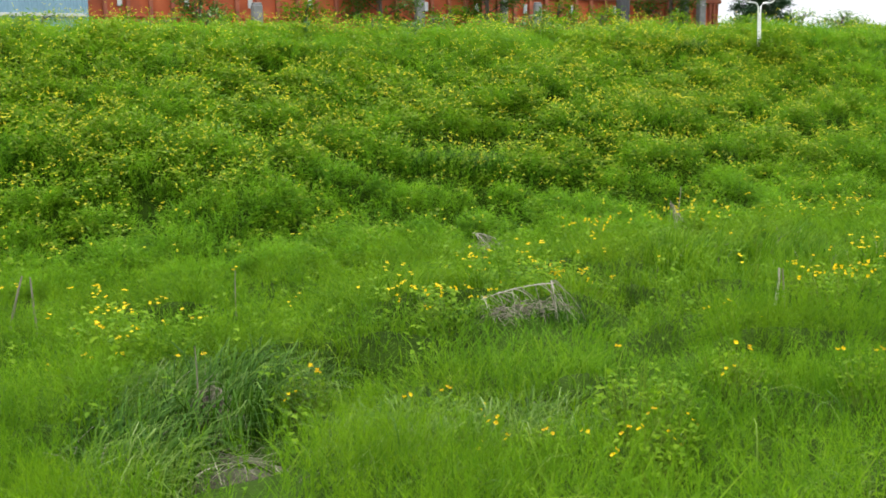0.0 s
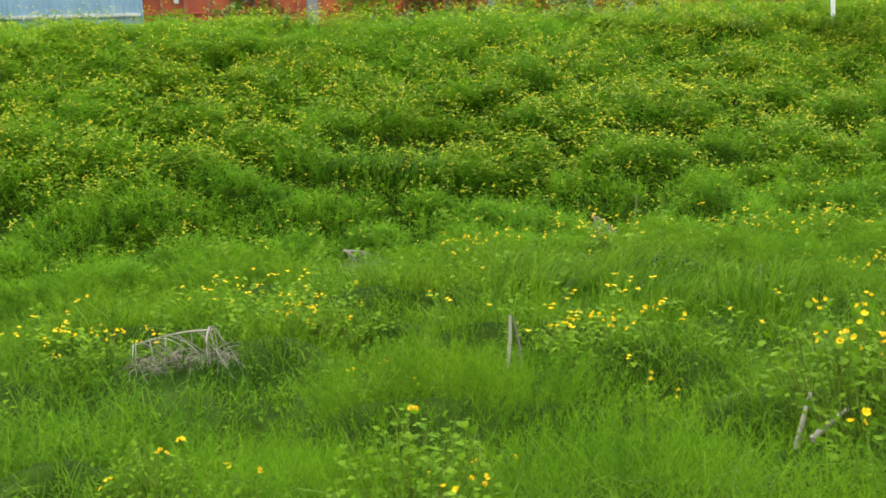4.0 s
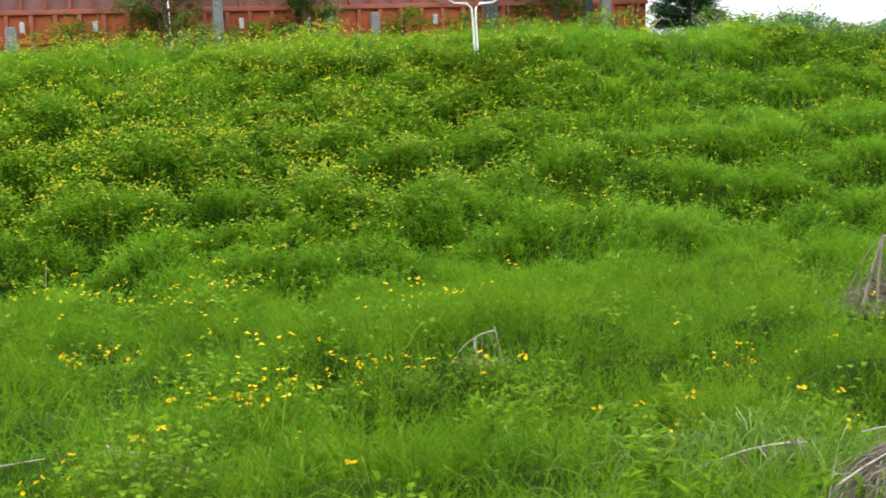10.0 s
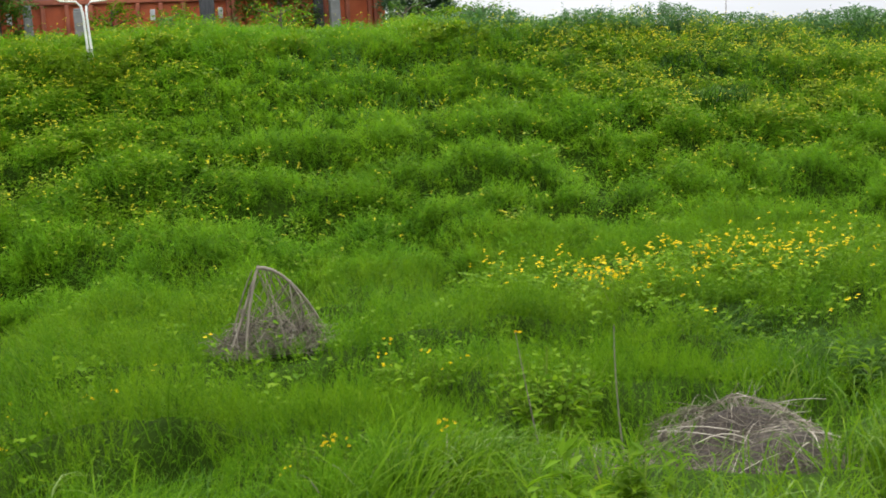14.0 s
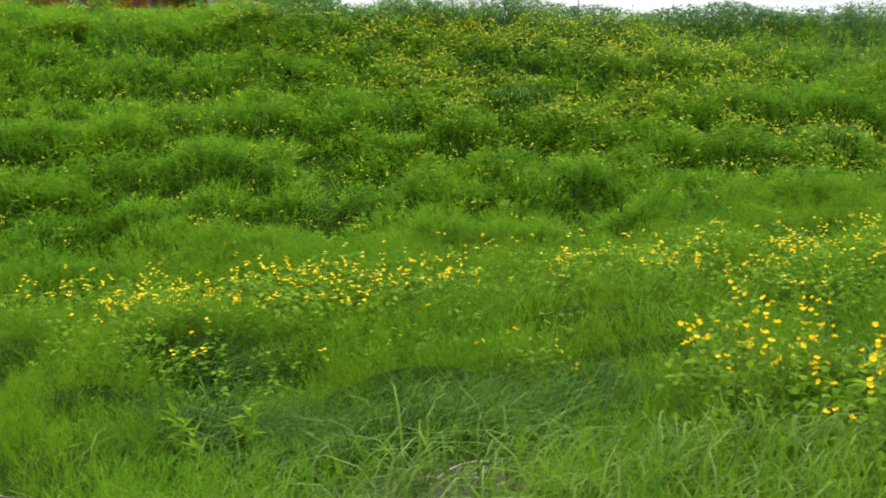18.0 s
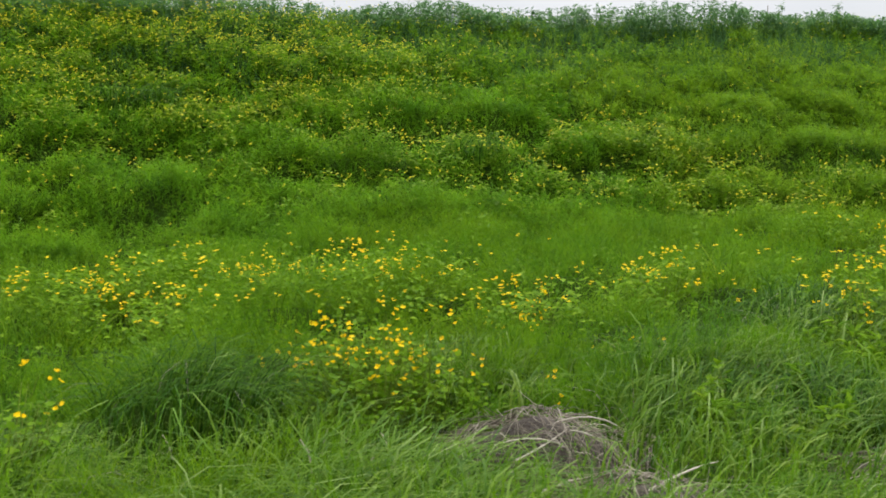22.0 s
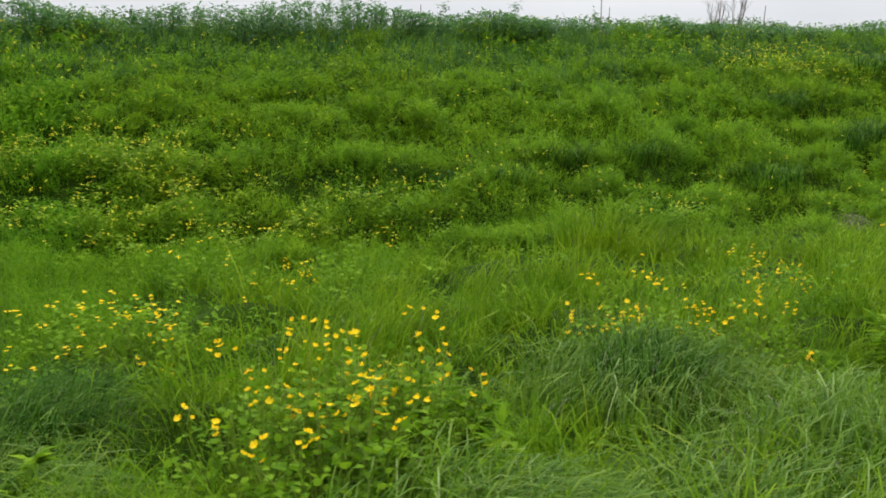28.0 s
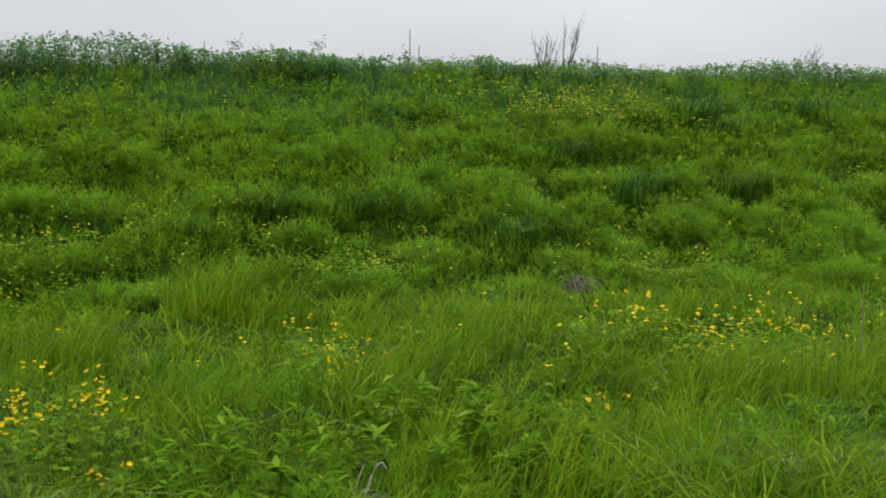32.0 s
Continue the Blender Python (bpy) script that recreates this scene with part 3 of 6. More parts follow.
def tubes(lines, radius, sides=4):
    """Round stalks along bent lines: lines n x k x 3; radius n, thinning towards the end."""
    lines = np.asarray(lines, float)
    n, k, _ = lines.shape
    tan = np.gradient(lines, axis=1)
    tan /= np.linalg.norm(tan, axis=2, keepdims=True) + 1e-9
    ref = np.where(np.abs(tan[..., 2:3]) > 0.9, np.array([1.0, 0, 0]), np.array([0, 0, 1.0]))
    a = np.cross(tan, ref)
    a /= np.linalg.norm(a, axis=2, keepdims=True) + 1e-9
    b = np.cross(tan, a)
    ang = np.arange(sides) * 2 * np.pi / sides
    r = np.asarray(radius)[:, None, None, None] * np.linspace(1, 0.45, k)[None, :, None, None]
    v = lines[:, :, None] + r * (np.cos(ang)[None, None, :, None] * a[:, :, None] + np.sin(ang)[None, None, :, None] * b[:, :, None])
    q = []
    for i in range(k - 1):
        for s in range(sides):
            q.append((i * sides + s, i * sides + (s + 1) % sides, (i + 1) * sides + (s + 1) % sides, (i + 1) * sides + s))
    f = (np.arange(n)[:, None, None] * (k * sides) + np.array(q)[None]).reshape(-1, 4)
    return v.reshape(-1, 3), f


def merge(parts):
    v, f, o = [], [], 0
    for a, b in parts:
        v.append(a)
        f.append(b + o)
        o += len(a)
    return np.concatenate(v), np.concatenate(f)


def scatter(x0, x1, y0, y1, density, keep=None):
    """Random places on the ground; keep(x, y) gives the share that stays."""
    n = int((x1 - x0) * (y1 - y0) * density)
    x, y = x0 + (x1 - x0) * rng.random(n), y0 + (y1 - y0) * rng.random(n)
    far = (x < 31.5 + 0.82 * y) & (x > 0.09 * y - 0.7)
    if keep is not None:
        far &= rng.random(n) < keep(x, y)
    x, y = x[far], y[far]
    return np.stack([x, y, ground_z(x, y) - 0.01], 1)


def part(name, verts, faces, mat, parent=None, label="", smooth=True, kind=""):
    ob = new(name, mesh_of(name, verts, faces, mat, smooth))
    ob.parent = parent
    return tagged(ob, label, kind=kind)


def box(cx, cy, cz, sx, sy, sz, bevel=0.01):
    bm = bmesh.new()
    bmesh.ops.create_cube(bm, size=1, matrix=Matrix.Translation((cx, cy, cz)) @ Matrix.Diagonal((sx, sy, sz, 1)))
    if bevel:
        bmesh.ops.bevel(bm, geom=bm.edges[:], offset=bevel, segments=1, affect="EDGES")
    return bm


def solid(name, bm, mat, parent=None, label=""):
    me = bpy.data.meshes.new(name)
    bm.to_mesh(me)
    bm.free()
    me.materials.append(mat)
    ob = new(name, me)
    ob.parent = parent
    return tagged(ob, label)


def spot(x, y, lift=0.0):
    return Vector((x, y, float(ground_z(x, y)) + lift))


# bare or trampled spots: x, y, radius
BARE = [(14.25, 6.25, 0.42), (17.5, 3.3, 0.75), (18.1, 3.3, 0.6), (1.4, 4.6, 0.62), (1.15, 4.1, 0.55), (1.0, 3.7, 0.4), (1.75, 5.0, 0.35), (5.4, 9.4, 0.3), (8.3, 9.8, 0.25), (5.4, 9.2, 0.35), (21.9, 3.7, 0.45), (24.6, 3.6, 0.3),
        (15.95, 3.8, 0.7), (15.6, 3.3, 0.6), (15.3, 2.95, 0.5), (28.4, 3.3, 0.3), (32.8, 9.2, 0.3), (32.0, 9.7, 0.3), (24.4, 9.0, 0.3), (11.5, 9.2, 0.3), (10.4, 8.9, 0.25), (25.35, 3.3, 0.5), (22.1, 3.4, 0.65), (22.15, 2.6, 0.7), (22.55, 3.35, 0.45), (23.25, 2.75, 0.5), (25.6, 3.8, 0.5), (30.72, 4.1, 0.42), (28.4, 3.45, 0.35), (3.7, 5.7, 0.42), (6.25, 3.5, 0.35), (7.65, 8.9, 0.35), (33.75, 9.3, 0.45), (28.7, 7.8, 0.3), (31.0, 9.6, 0.35), (33.3, 4.3, 0.3)]


DARK_PLACES = [(17.5, 4.0), (17.9, 4.2), (17.3, 4.3), (18.2, 4.2), (17.8, 3.8), (24.4, 5.2), (24.6, 5.0), (24.2, 5.0), (28.75, 4.4), (25.7, 5.1), (26.0, 4.6), (32.8, 4.4),
               (33.3, 4.5), (20.9, 4.2), (23.2, 4.3), (17.0, 6.0), (18.5, 3.9), (18.8, 4.3), (19.4, 4.6), (23.2, 3.6), (23.5, 3.3), (20.6, 3.9), (1.0, 4.9), (1.55, 5.3), (16.9, 4.6)]
# tall flowering clumps
BUSHY_PLACES = [(6.35, 3.15), (6.45, 3.7), (6.6, 3.3), (6.8, 3.55), (6.9, 3.1),
                (7.1, 3.3), (6.55, 2.85), (19.0, 3.4), (19.15, 3.6), (19.35, 3.4),  (19.8, 3.4), (20.05, 3.5), (19.1, 2.45),
                (21.6, 4.4), (21.85, 4.5), (22.0, 4.3), (21.7, 4.2), (27.25, 3.4), (27.1, 3.6), (26.85, 2.9), (26.7, 3.2), (27.0, 3.35), (29.0, 5.4), (29.3, 5.3), (29.5, 4.8), (29.1, 5.0), (24.7, 4.6), (25.1, 4.5)]


def cover_share(x, y):
    s = 1 - (0.38 + 0.12 * on_slope(y)) * sampled(HOLLOW, x, y)
    for bx, by, br in BARE:
        s *= np.clip(np.hypot(x - bx, (y - by) * 1.2) / br - 0.35, 0.06, 1)
    for bx, by in BUSHY_PLACES:
        s *= np.clip(np.hypot(x - bx, y + 0.1 - by) / 0.3 - 0.25, 0.25, 1)
    for bx, by in DARK_PLACES:
        s *= np.clip(np.hypot(x - bx, y - by) / 0.34 - 0.25, 0.12, 1)
    return s

# ---- meadow and slope cover, which nobody could count ----
def tuft(x, y):
    """Small tufts within a hummock: low between them, high in their middle."""
    d, w = domes(x, y, *TUFT_CELL)
    return 0.45 + 0.75 * d * (0.7 + 0.5 * w)


def field_height(x, y):
    d, w = domes(x, y, *FIELD_CELL)
    lush = 1 - 0.58 * sampled(HOLLOW, x, y) + 0.6 * sampled(MOUND, x, y)
    return (0.07 + 0.10 * d * (0.7 + 0.6 * w) + 0.10 * vnoise(x, y, 2.6, 6) + 0.06 * np.clip(4 - y, 0, 1)) * (0.35 + 0.75 * tuft(x, y)) * lush


def slope_height(x, y):
    d, w = domes(x, y, *SLOPE_CELL)
    crest = np.clip((y - 13.6) / 0.8, 0, 1)
    low = np.clip((11.9 - y) / 1.2, 0, 1)
    lush = 1 - 0.45 * sampled(HOLLOW, x, y) + 0.35 * sampled(MOUND, x, y)
    return (0.11 - 0.01 * low + (0.08 + 0.05 * low) * d * (0.6 + 0.6 * w)) * (0.4 + 0.65 * tuft(x, y)) * lush + 0.06 * crest


def outward(p, cell, amount):
    """Plants lean out from the middle of their hummock, each a little its own way."""
    _, _, o = hummocks(p[:, 0], p[:, 1], *cell)
    _, _, q = hummocks(p[:, 0], p[:, 1], *TUFT_CELL)
    return amount * o + 1.3 * amount * q + rng.normal(0, 0.16, o.shape)


def soft(x, y):
    """Share of fine horsetail against coarse grass in the meadow."""
    return np.clip((vnoise(x, y, 1.9, 8) - 0.22) * 3.4, 0.2, 1)


def stuff(name, v, f, mat, label, category):
    return tagged(new(name, mesh_of(name, v, f, mat)), label, category, kind="stuff")


def thin_gaps(x, y):
    d, _ = domes(x, y, *FIELD_CELL)
    return np.clip(0.16 + 1.5 * d, 0, 1) * np.clip(1.3 * tuft(x, y) - 0.35, 0.15, 1) * cover_share(x, y)


def coarse(x):
    """The grass grows coarser towards the far end of the meadow."""
    return np.clip((x - 24) / 4, 0, 1)


def tufted(x, y):
    """Separate tufts with gaps between them, where the grass is coarse."""
    d, w = domes(x, y, 0.55, 0.42, 4)
    return 1 - coarse(x) + coarse(x) * (0.30 + 0.85 * d * (0.6 + 0.8 * w))


def make_meadow_grass():
    for x0, x1, mat, label in ((-1.5, 26, GRASS, "soft bright green meadow grass covering the flat ground"), (26, 39, OLIVE_GRASS, "coarser yellowish-green meadow grass in tufts")):
        sets = []
        for y0, y1, dens, wide in ((1.7, 3.6, 1350, 0.0062), (3.6, 5.2, 1250, 0.0060), (5.2, 9.4, 850, 0.0074)):
            p = scatter(x0, x1, y0, y1, dens, lambda x, y: thin_gaps(x, y) * (1.0 - 0.75 * soft(x, y) * (1 - coarse(x))) * (1 - 0.3 * coarse(x)) * np.clip(1.7 * tufted(x, y) - 0.7, 0.08, 1))
            n = len(p)
            h = (field_height(p[:, 0], p[:, 1]) + 0.02) * (0.7 + 0.6 * rng.random(n)) * tufted(p[:, 0], p[:, 1])
            wide = wide * (1 + 0.6 * coarse(p[:, 0]) * np.clip((p[:, 1] - 2.0) / 2, 0, 1))
            sets.append(blades(p, 6.28 * rng.random(n), h, wide * (0.7 + 0.7 * rng.random(n)), 0.5 + 0.7 * rng.random(n), 4, 0.4 * rng.random(n), outward(p, FIELD_CELL, 0.45)))
        stuff("meadow_grass", *merge(sets), mat, label, "grass")


def make_meadow_horsetail():
    sets = []
    for y0, y1, dens, wide, k in ((1.8, 5.2, 850, 0.0036, 14), (5.2, 9.6, 700, 0.0052, 12)):
        p = scatter(-1.5, 39, y0, y1, dens, lambda x, y: thin_gaps(x, y) * soft(x, y) * (1 - 0.72 * coarse(x)) * np.clip(0.35 + (y - 2.8) / 1.2, 0.35, 1))
        n = len(p)
        h = field_height(p[:, 0], p[:, 1]) * (0.8 + 0.45 * rng.random(n))
        sets.append(horsetails(p, h, 0.05 + 0.05 * rng.random(n), wide * (0.8 + 0.4 * rng.random(n)), k, outward(p, FIELD_CELL, 0.5), 0.6 if y0 < 5 else 0.4))
    stuff("meadow_horsetail", *merge(sets), FINE, "feathery bright green horsetail carpeting the meadow", "horsetail")


def gaps(x, y):
    d, _ = domes(x, y, *SLOPE_CELL)
    least = 0.12 + 0.35 * np.clip((y - 11.2) / 1.0, 0, 1)
    bluish = np.clip((x - 17) / 5, 0, 1) * np.clip((y - 12.3) / 1.2, 0, 1)
    return (1 - 0.82 * bluish) * np.clip(d * 1.8 + least, 0, 1) * np.clip(1.3 * tuft(x, y) - 0.3, 0.2, 1) * cover_share(x, y)


def make_slope_cover():
    for x0, x1, mat, label in ((-1.5, 26, FINE_SLOPE, "mounded yellow-green horsetail growing on the bank"), (26, 45, OLIVE_SLOPE, "mounded olive-green horsetail growing on the bank")):
        p = scatter(x0, x1, 9.0, 15.2, 640, gaps)
        n = len(p)
        h = slope_height(p[:, 0], p[:, 1]) * (0.75 + 0.5 * rng.random(n))
        stuff("slope_horsetail", *horsetails(p, h, 0.09 + 0.07 * rng.random(n), 0.0078 * (0.8 + 0.5 * rng.random(n)), 11, outward(p, SLOPE_CELL, 0.6)), mat, label, "horsetail")
    p = scatter(-1.5, 45, 9.0, 16.5, 200, lambda x, y: (0.1 + 0.6 * vnoise(x, y, 1.4, 12)) * np.clip(0.25 + 1.3 * gaps(x, y), 0, 1))
    n = len(p)
    h = (slope_height(p[:, 0], p[:, 1]) + 0.03) * (0.6 + 0.6 * rng.random(n))
    stuff("slope_grass", *blades(p, 6.28 * rng.random(n), h, 0.009 * (0.7 + 0.6 * rng.random(n)), 0.3 + 0.6 * rng.random(n), 3, 0.5 * rng.random(n), outward(p, SLOPE_CELL, 0.5)), GRASS,
          "tangled green grass on the bank", "grass")
    p = scatter(-1.5, 46, 11.8, 15.8, 520, lambda x, y: np.clip((x - 14) / 7, 0.08, 1) * np.clip((y - 11.8) * 0.8 * (0.4 + vnoise(x, y, 1.5, 41)), 0, 1))
    n = len(p)
    h = (0.13 + 0.17 * vnoise(p[:, 0], p[:, 1], 0.9, 43)) * (0.7 + 0.6 * rng.random(n))
    stuff("crest_grass", *blades(p, 6.28 * rng.random(n), h, 0.011 * (0.7 + 0.6 * rng.random(n)), 0.3 + 0.6 * rng.random(n), 3, 0.35 * rng.random(n)), CREST,
          "dark bluish-green grass along the crest", "grass")


def make_crest_weeds():
    """A ragged band of leafy weeds along the crest."""
    p = scatter(18, 46, 14.1, 15.4, 105, lambda x, y: np.clip(0.35 + vnoise(x, y, 0.8, 71), 0, 1))
    n, k = len(p), 15
    h = (0.20 + 0.26 * vnoise(p[:, 0], p[:, 1], 0.7, 73) + 0.12 * np.clip(1.4 - np.abs(p[:, 0] - 29.3) / 2.4, 0, 1)) * (0.88 + 0.18 * rng.random(n)) * np.clip((15.6 - p[:, 1]) / 0.6, 0.5, 1)
    lev = 0.25 + 0.8 * rng.random((n, k)) ** 0.8
    jit = 0.22 * (rng.random((n, k, 2)) - 0.5) * (1.3 - lev)[..., None]
    root = np.stack([p[:, 0:1] + jit[..., 0], p[:, 1:2] + jit[..., 1], p[:, 2:3] + h[:, None] * lev], -1).reshape(-1, 3)
    m = len(root)
    stalks = blades(p, 6.28 * rng.random(n), 1.06 * h, np.full(n, 0.009), 0.15 * rng.random(n), 4, 0.1 * rng.random(n))
    stuff("crest_weeds", *merge([stalks, leaves(root, 6.28 * rng.random(m), 0.05 + 0.05 * rng.random(m), 0.020 + 0.018 * rng.random(m), 0.9 * rng.random(m) - 0.1)]), WEED, "dark bluish leafy weeds in a ragged band along the crest", "weeds")


def make_crest_herbs():
    """Bright leafy herbs in uneven clumps where the bank levels off before the containers."""
    p = scatter(-1.5, 19, 13.9, 16.4, 120, lambda x, y: np.clip(2.4 * vnoise(x, y, 0.8, 81) - 0.75, 0, 1))
    n, k = len(p), 16
    h = (0.06 + 0.24 * vnoise(p[:, 0], p[:, 1], 0.9, 83)) * (0.85 + 0.3 * rng.random(n))
    lev = 0.2 + 0.85 * rng.random((n, k)) ** 0.8
    jit = 0.24 * (rng.random((n, k, 2)) - 0.5) * (1.25 - lev)[..., None]
    root = np.stack([p[:, 0:1] + jit[..., 0], p[:, 1:2] + jit[..., 1], p[:, 2:3] + h[:, None] * lev], -1).reshape(-1, 3)
    m = len(root)
    stuff("crest_herbs", *leaves(root, 6.28 * rng.random(m), 0.05 + 0.05 * rng.random(m), 0.022 + 0.02 * rng.random(m), 0.9 * rng.random(m) - 0.1), BLOOM_LEAF, "bright leafy herbs on the crest before the containers", "weeds")


def make_verge_grass():
    p = scatter(-0.5, 33, 1.8, 5.6, 1000, lambda x, y: np.clip((vnoise(x, y, 0.7, 61) - 0.42) * 4.0, 0, 1) * np.clip((4.3 + 1.3 * np.clip(1 - np.abs(x - 25.5) / 4.5, 0, 1) - y) / 1.2, 0, 1) * np.clip(0.25 + (x - 9) / 6, 0.06, 1) * cover_share(x, y))
    n = len(p)
    h = (0.24 + 0.22 * vnoise(p[:, 0], p[:, 1], 0.8, 63)) * (0.7 + 0.5 * rng.random(n))
    az = 0.3 + rng.normal(0, 0.8, n)
    stuff("verge_grass", *blades(p, az, h, 0.0085 * (0.6 + 0.7 * rng.random(n)), 0.95 + 0.45 * rng.random(n), 7, 0.25 * rng.random(n), None, 3.4), PALE,
          "long pale green grass drooping along the path's edge", "grass")


def make_hollow_shade_sedge():
    """Dark fine sedge between the hummocks; its colour also stands in for hollow shade."""
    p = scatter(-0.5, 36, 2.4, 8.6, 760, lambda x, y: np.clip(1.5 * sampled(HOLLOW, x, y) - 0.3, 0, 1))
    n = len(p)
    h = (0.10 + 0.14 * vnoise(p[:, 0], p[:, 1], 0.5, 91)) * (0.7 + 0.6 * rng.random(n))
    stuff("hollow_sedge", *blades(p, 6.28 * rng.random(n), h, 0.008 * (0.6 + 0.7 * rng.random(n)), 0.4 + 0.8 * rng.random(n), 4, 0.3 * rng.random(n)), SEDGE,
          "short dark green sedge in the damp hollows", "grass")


def make_undergrowth():
    """Low leaves close to the soil, under everything else."""
    sets = []
    for y0, y1, dens, size in ((1.8, 9.2, 125, 0.038), (9.2, 15.2, 260, 0.055)):
        p = scatter(-1.0, 44, y0, y1, dens, lambda x, y: np.clip(cover_share(x, y) + 0.1, 0, 1))
        n = len(p)
        p[:, 2] += 0.015 + 0.06 * rng.random(n)
        sets.append(leaves(p, 6.28 * rng.random(n), size * (0.7 + 0.7 * rng.random(n)), size * 0.6 * (0.7 + 0.6 * rng.random(n)), 0.9 * rng.random(n)))
    stuff("undergrowth", *merge(sets), HERB, "low green leaves close to the soil", "weeds")


def herb_share(x, y):
    return np.clip((vnoise(x, y, 1.1, 21) - 0.35) * 2.6, 0.08, 1) * np.clip((y - 9.0) / 1.2, 0.15, 1)


def make_slope_herbs():
    p = scatter(-1.5, 45, 8.6, 15.2, 80, herb_share)
    n, k = len(p), 11
    h = (slope_height(p[:, 0], p[:, 1]) + 0.08) * (0.75 + 0.45 * rng.random(n))
    lev = 0.25 + 0.78 * rng.random((n, k))
    jit = 0.07 * (rng.random((n, k, 2)) - 0.5)
    root = np.stack([p[:, 0:1] + jit[..., 0], p[:, 1:2] + jit[..., 1], p[:, 2:3] + h[:, None] * lev], -1).reshape(-1, 3)
    m = len(root)
    stuff("slope_herbs", *leaves(root, 6.28 * rng.random(m), 0.035 + 0.035 * rng.random(m), 0.018 + 0.016 * rng.random(m), 0.7 * rng.random(m) - 0.1), HERB, "leafy green weeds among the horsetail on the bank", "weeds")
    p = scatter(-1.5, 45, 9.2, 15.8, 95, lambda x, y: np.clip(1.6 * yellow_share(x, y) - 0.12, 0, 1))
    n, k = len(p), 14
    h = (1.3 * slope_height(p[:, 0], p[:, 1]) + 0.06) * (0.8 + 0.4 * rng.random(n))
    lev = 0.35 + 0.68 * np.sqrt(rng.random((n, k)))
    jit = 0.16 * (rng.random((n, k, 2)) - 0.5)
    root = np.stack([p[:, 0:1] + jit[..., 0], p[:, 1:2] + jit[..., 1], p[:, 2:3] + h[:, None] * lev], -1).reshape(-1, 3)
    q = scatter(-1.5, 40, 4.6, 9.2, 75, lambda x, y: np.clip(flower_band(x, y) * 1.3, 0.03, 1))
    k = 13
    more = np.repeat(q, k, 0) + np.stack([0.14 * (rng.random(len(q) * k) - 0.5), 0.14 * (rng.random(len(q) * k) - 0.5), (0.06 + 0.28 * rng.random(len(q) * k))], 1)
    m = len(more)
    stuff("meadow_herbs", *leaves(more, 6.28 * rng.random(m), 0.032 + 0.03 * rng.random(m), 0.028 + 0.02 * rng.random(m), 0.9 * rng.random(m) - 0.25), CELAN, "leafy green herbs in the meadow", "weeds")
    m = len(root)
    stuff("flowering_herbs", *leaves(root, 6.28 * rng.random(m), 0.028 + 0.026 * rng.random(m), 0.024 + 0.018 * rng.random(m), 0.9 * rng.random(m) - 0.25), BLOOM_LEAF, "yellow-green leaves of flowering herbs on the bank", "weeds")


FIELD_SPOTS = [(1.2, 6.7, 0.8), (3.3, 6.3, 0.5), (4.4, 6.9, 0.7), (7.3, 8.3, 0.7), (9.3, 8.7, 0.8), (9.0, 7.2, 0.6), (11.2, 7.1, 0.6), (10.2, 5.8, 0.6), (13.1, 5.6, 0.6), (16.9, 7.4, 0.8),
               (17.3, 6.3, 0.9), (17.9, 7.0, 0.9), (19.2, 7.1, 0.9), (20.6, 6.9, 0.9), (21.7, 7.3, 0.9), (22.4, 6.4, 0.9), (23.4, 6.3, 0.9), (21.2, 5.6, 0.6), (24.4, 6.2, 0.6), (25.2, 4.9, 0.6),
               (26.3, 6.0, 0.6), (27.4, 7.8, 0.6), (29.2, 5.3, 0.5), (30.8, 6.4, 0.5), (33.5, 6.5, 0.8), (34.5, 6.2, 0.7), (32.2, 5.6, 0.4), (6.2, 5.4, 0.5)]


def flower_band(x, y):
    s = 0 * x
    for a, b, r in FIELD_SPOTS:
        s = s + 0.8 * np.exp(-(((x - a) / r) ** 2 + ((y - b) / (0.7 * r)) ** 2))
    return s * np.clip(3.0 * vnoise(x, y, 0.45, 51) - 0.9, 0, 1)


YELLOW_SPOTS = [(2.5, 11.4, 1.6), (5, 12.6, 1.8), (8.5, 12, 2), (3, 10.8, 0.9), (10, 11.2, 1.8), (12, 12.8, 1.6), (11.5, 13.7, 1.2), (14.3, 10.9, 0.7),
                (13.6, 13.4, 1.0), (19.9, 12.3, 0.9), (19.8, 13.6, 1.0), (21.5, 13.4, 1.7), (20.6, 13.0, 1.2), (22.9, 13.4, 1.2), (20.2, 11.4, 0.9), (23.4, 10.7, 0.9), (24.6, 10.6, 0.9), (22.5, 11.9, 1.3),
                (26.3, 10.6, 1.2), (27, 9.6, 1.0), (24, 12.6, 1.2), (29.0, 9.8, 0.9), (31.6, 9.4, 0.7), (34.5, 9.2, 0.6), (34.6, 13.0, 1.0), (35.6, 12.6, 0.8)]


def yellow_share(x, y):
    s = 0.03 + 0.34 * np.clip((14.5 - x) / 3, 0, 1) * np.clip((y - 10.2) / 0.8, 0, 1) * np.clip(2.8 * vnoise(x, y, 0.9, 33) - 0.55, 0, 1)
    s = s + 0.08 * np.clip((28 - x) / 4, 0, 1)
    for a, b, r in YELLOW_SPOTS:
        s = s + (0.42 if a < 18 else 0.55) * np.exp(-(((x - a) / r) ** 2 + ((y - b) / (0.5 * r)) ** 2)) * np.clip(0.3 + 1.3 * vnoise(x, y, 0.45, 35), 0, 1)
    return np.clip(s, 0, 1) * np.clip(2.0 * domes(x, y, *SLOPE_CELL)[0] + 0.2, 0.05, 1) * (1 - 0.85 * sampled(HOLLOW, x, y)) * np.clip((14.7 + 1.1 * np.clip((18 - x) / 2, 0, 1) - y) / 0.8, 0, 1)


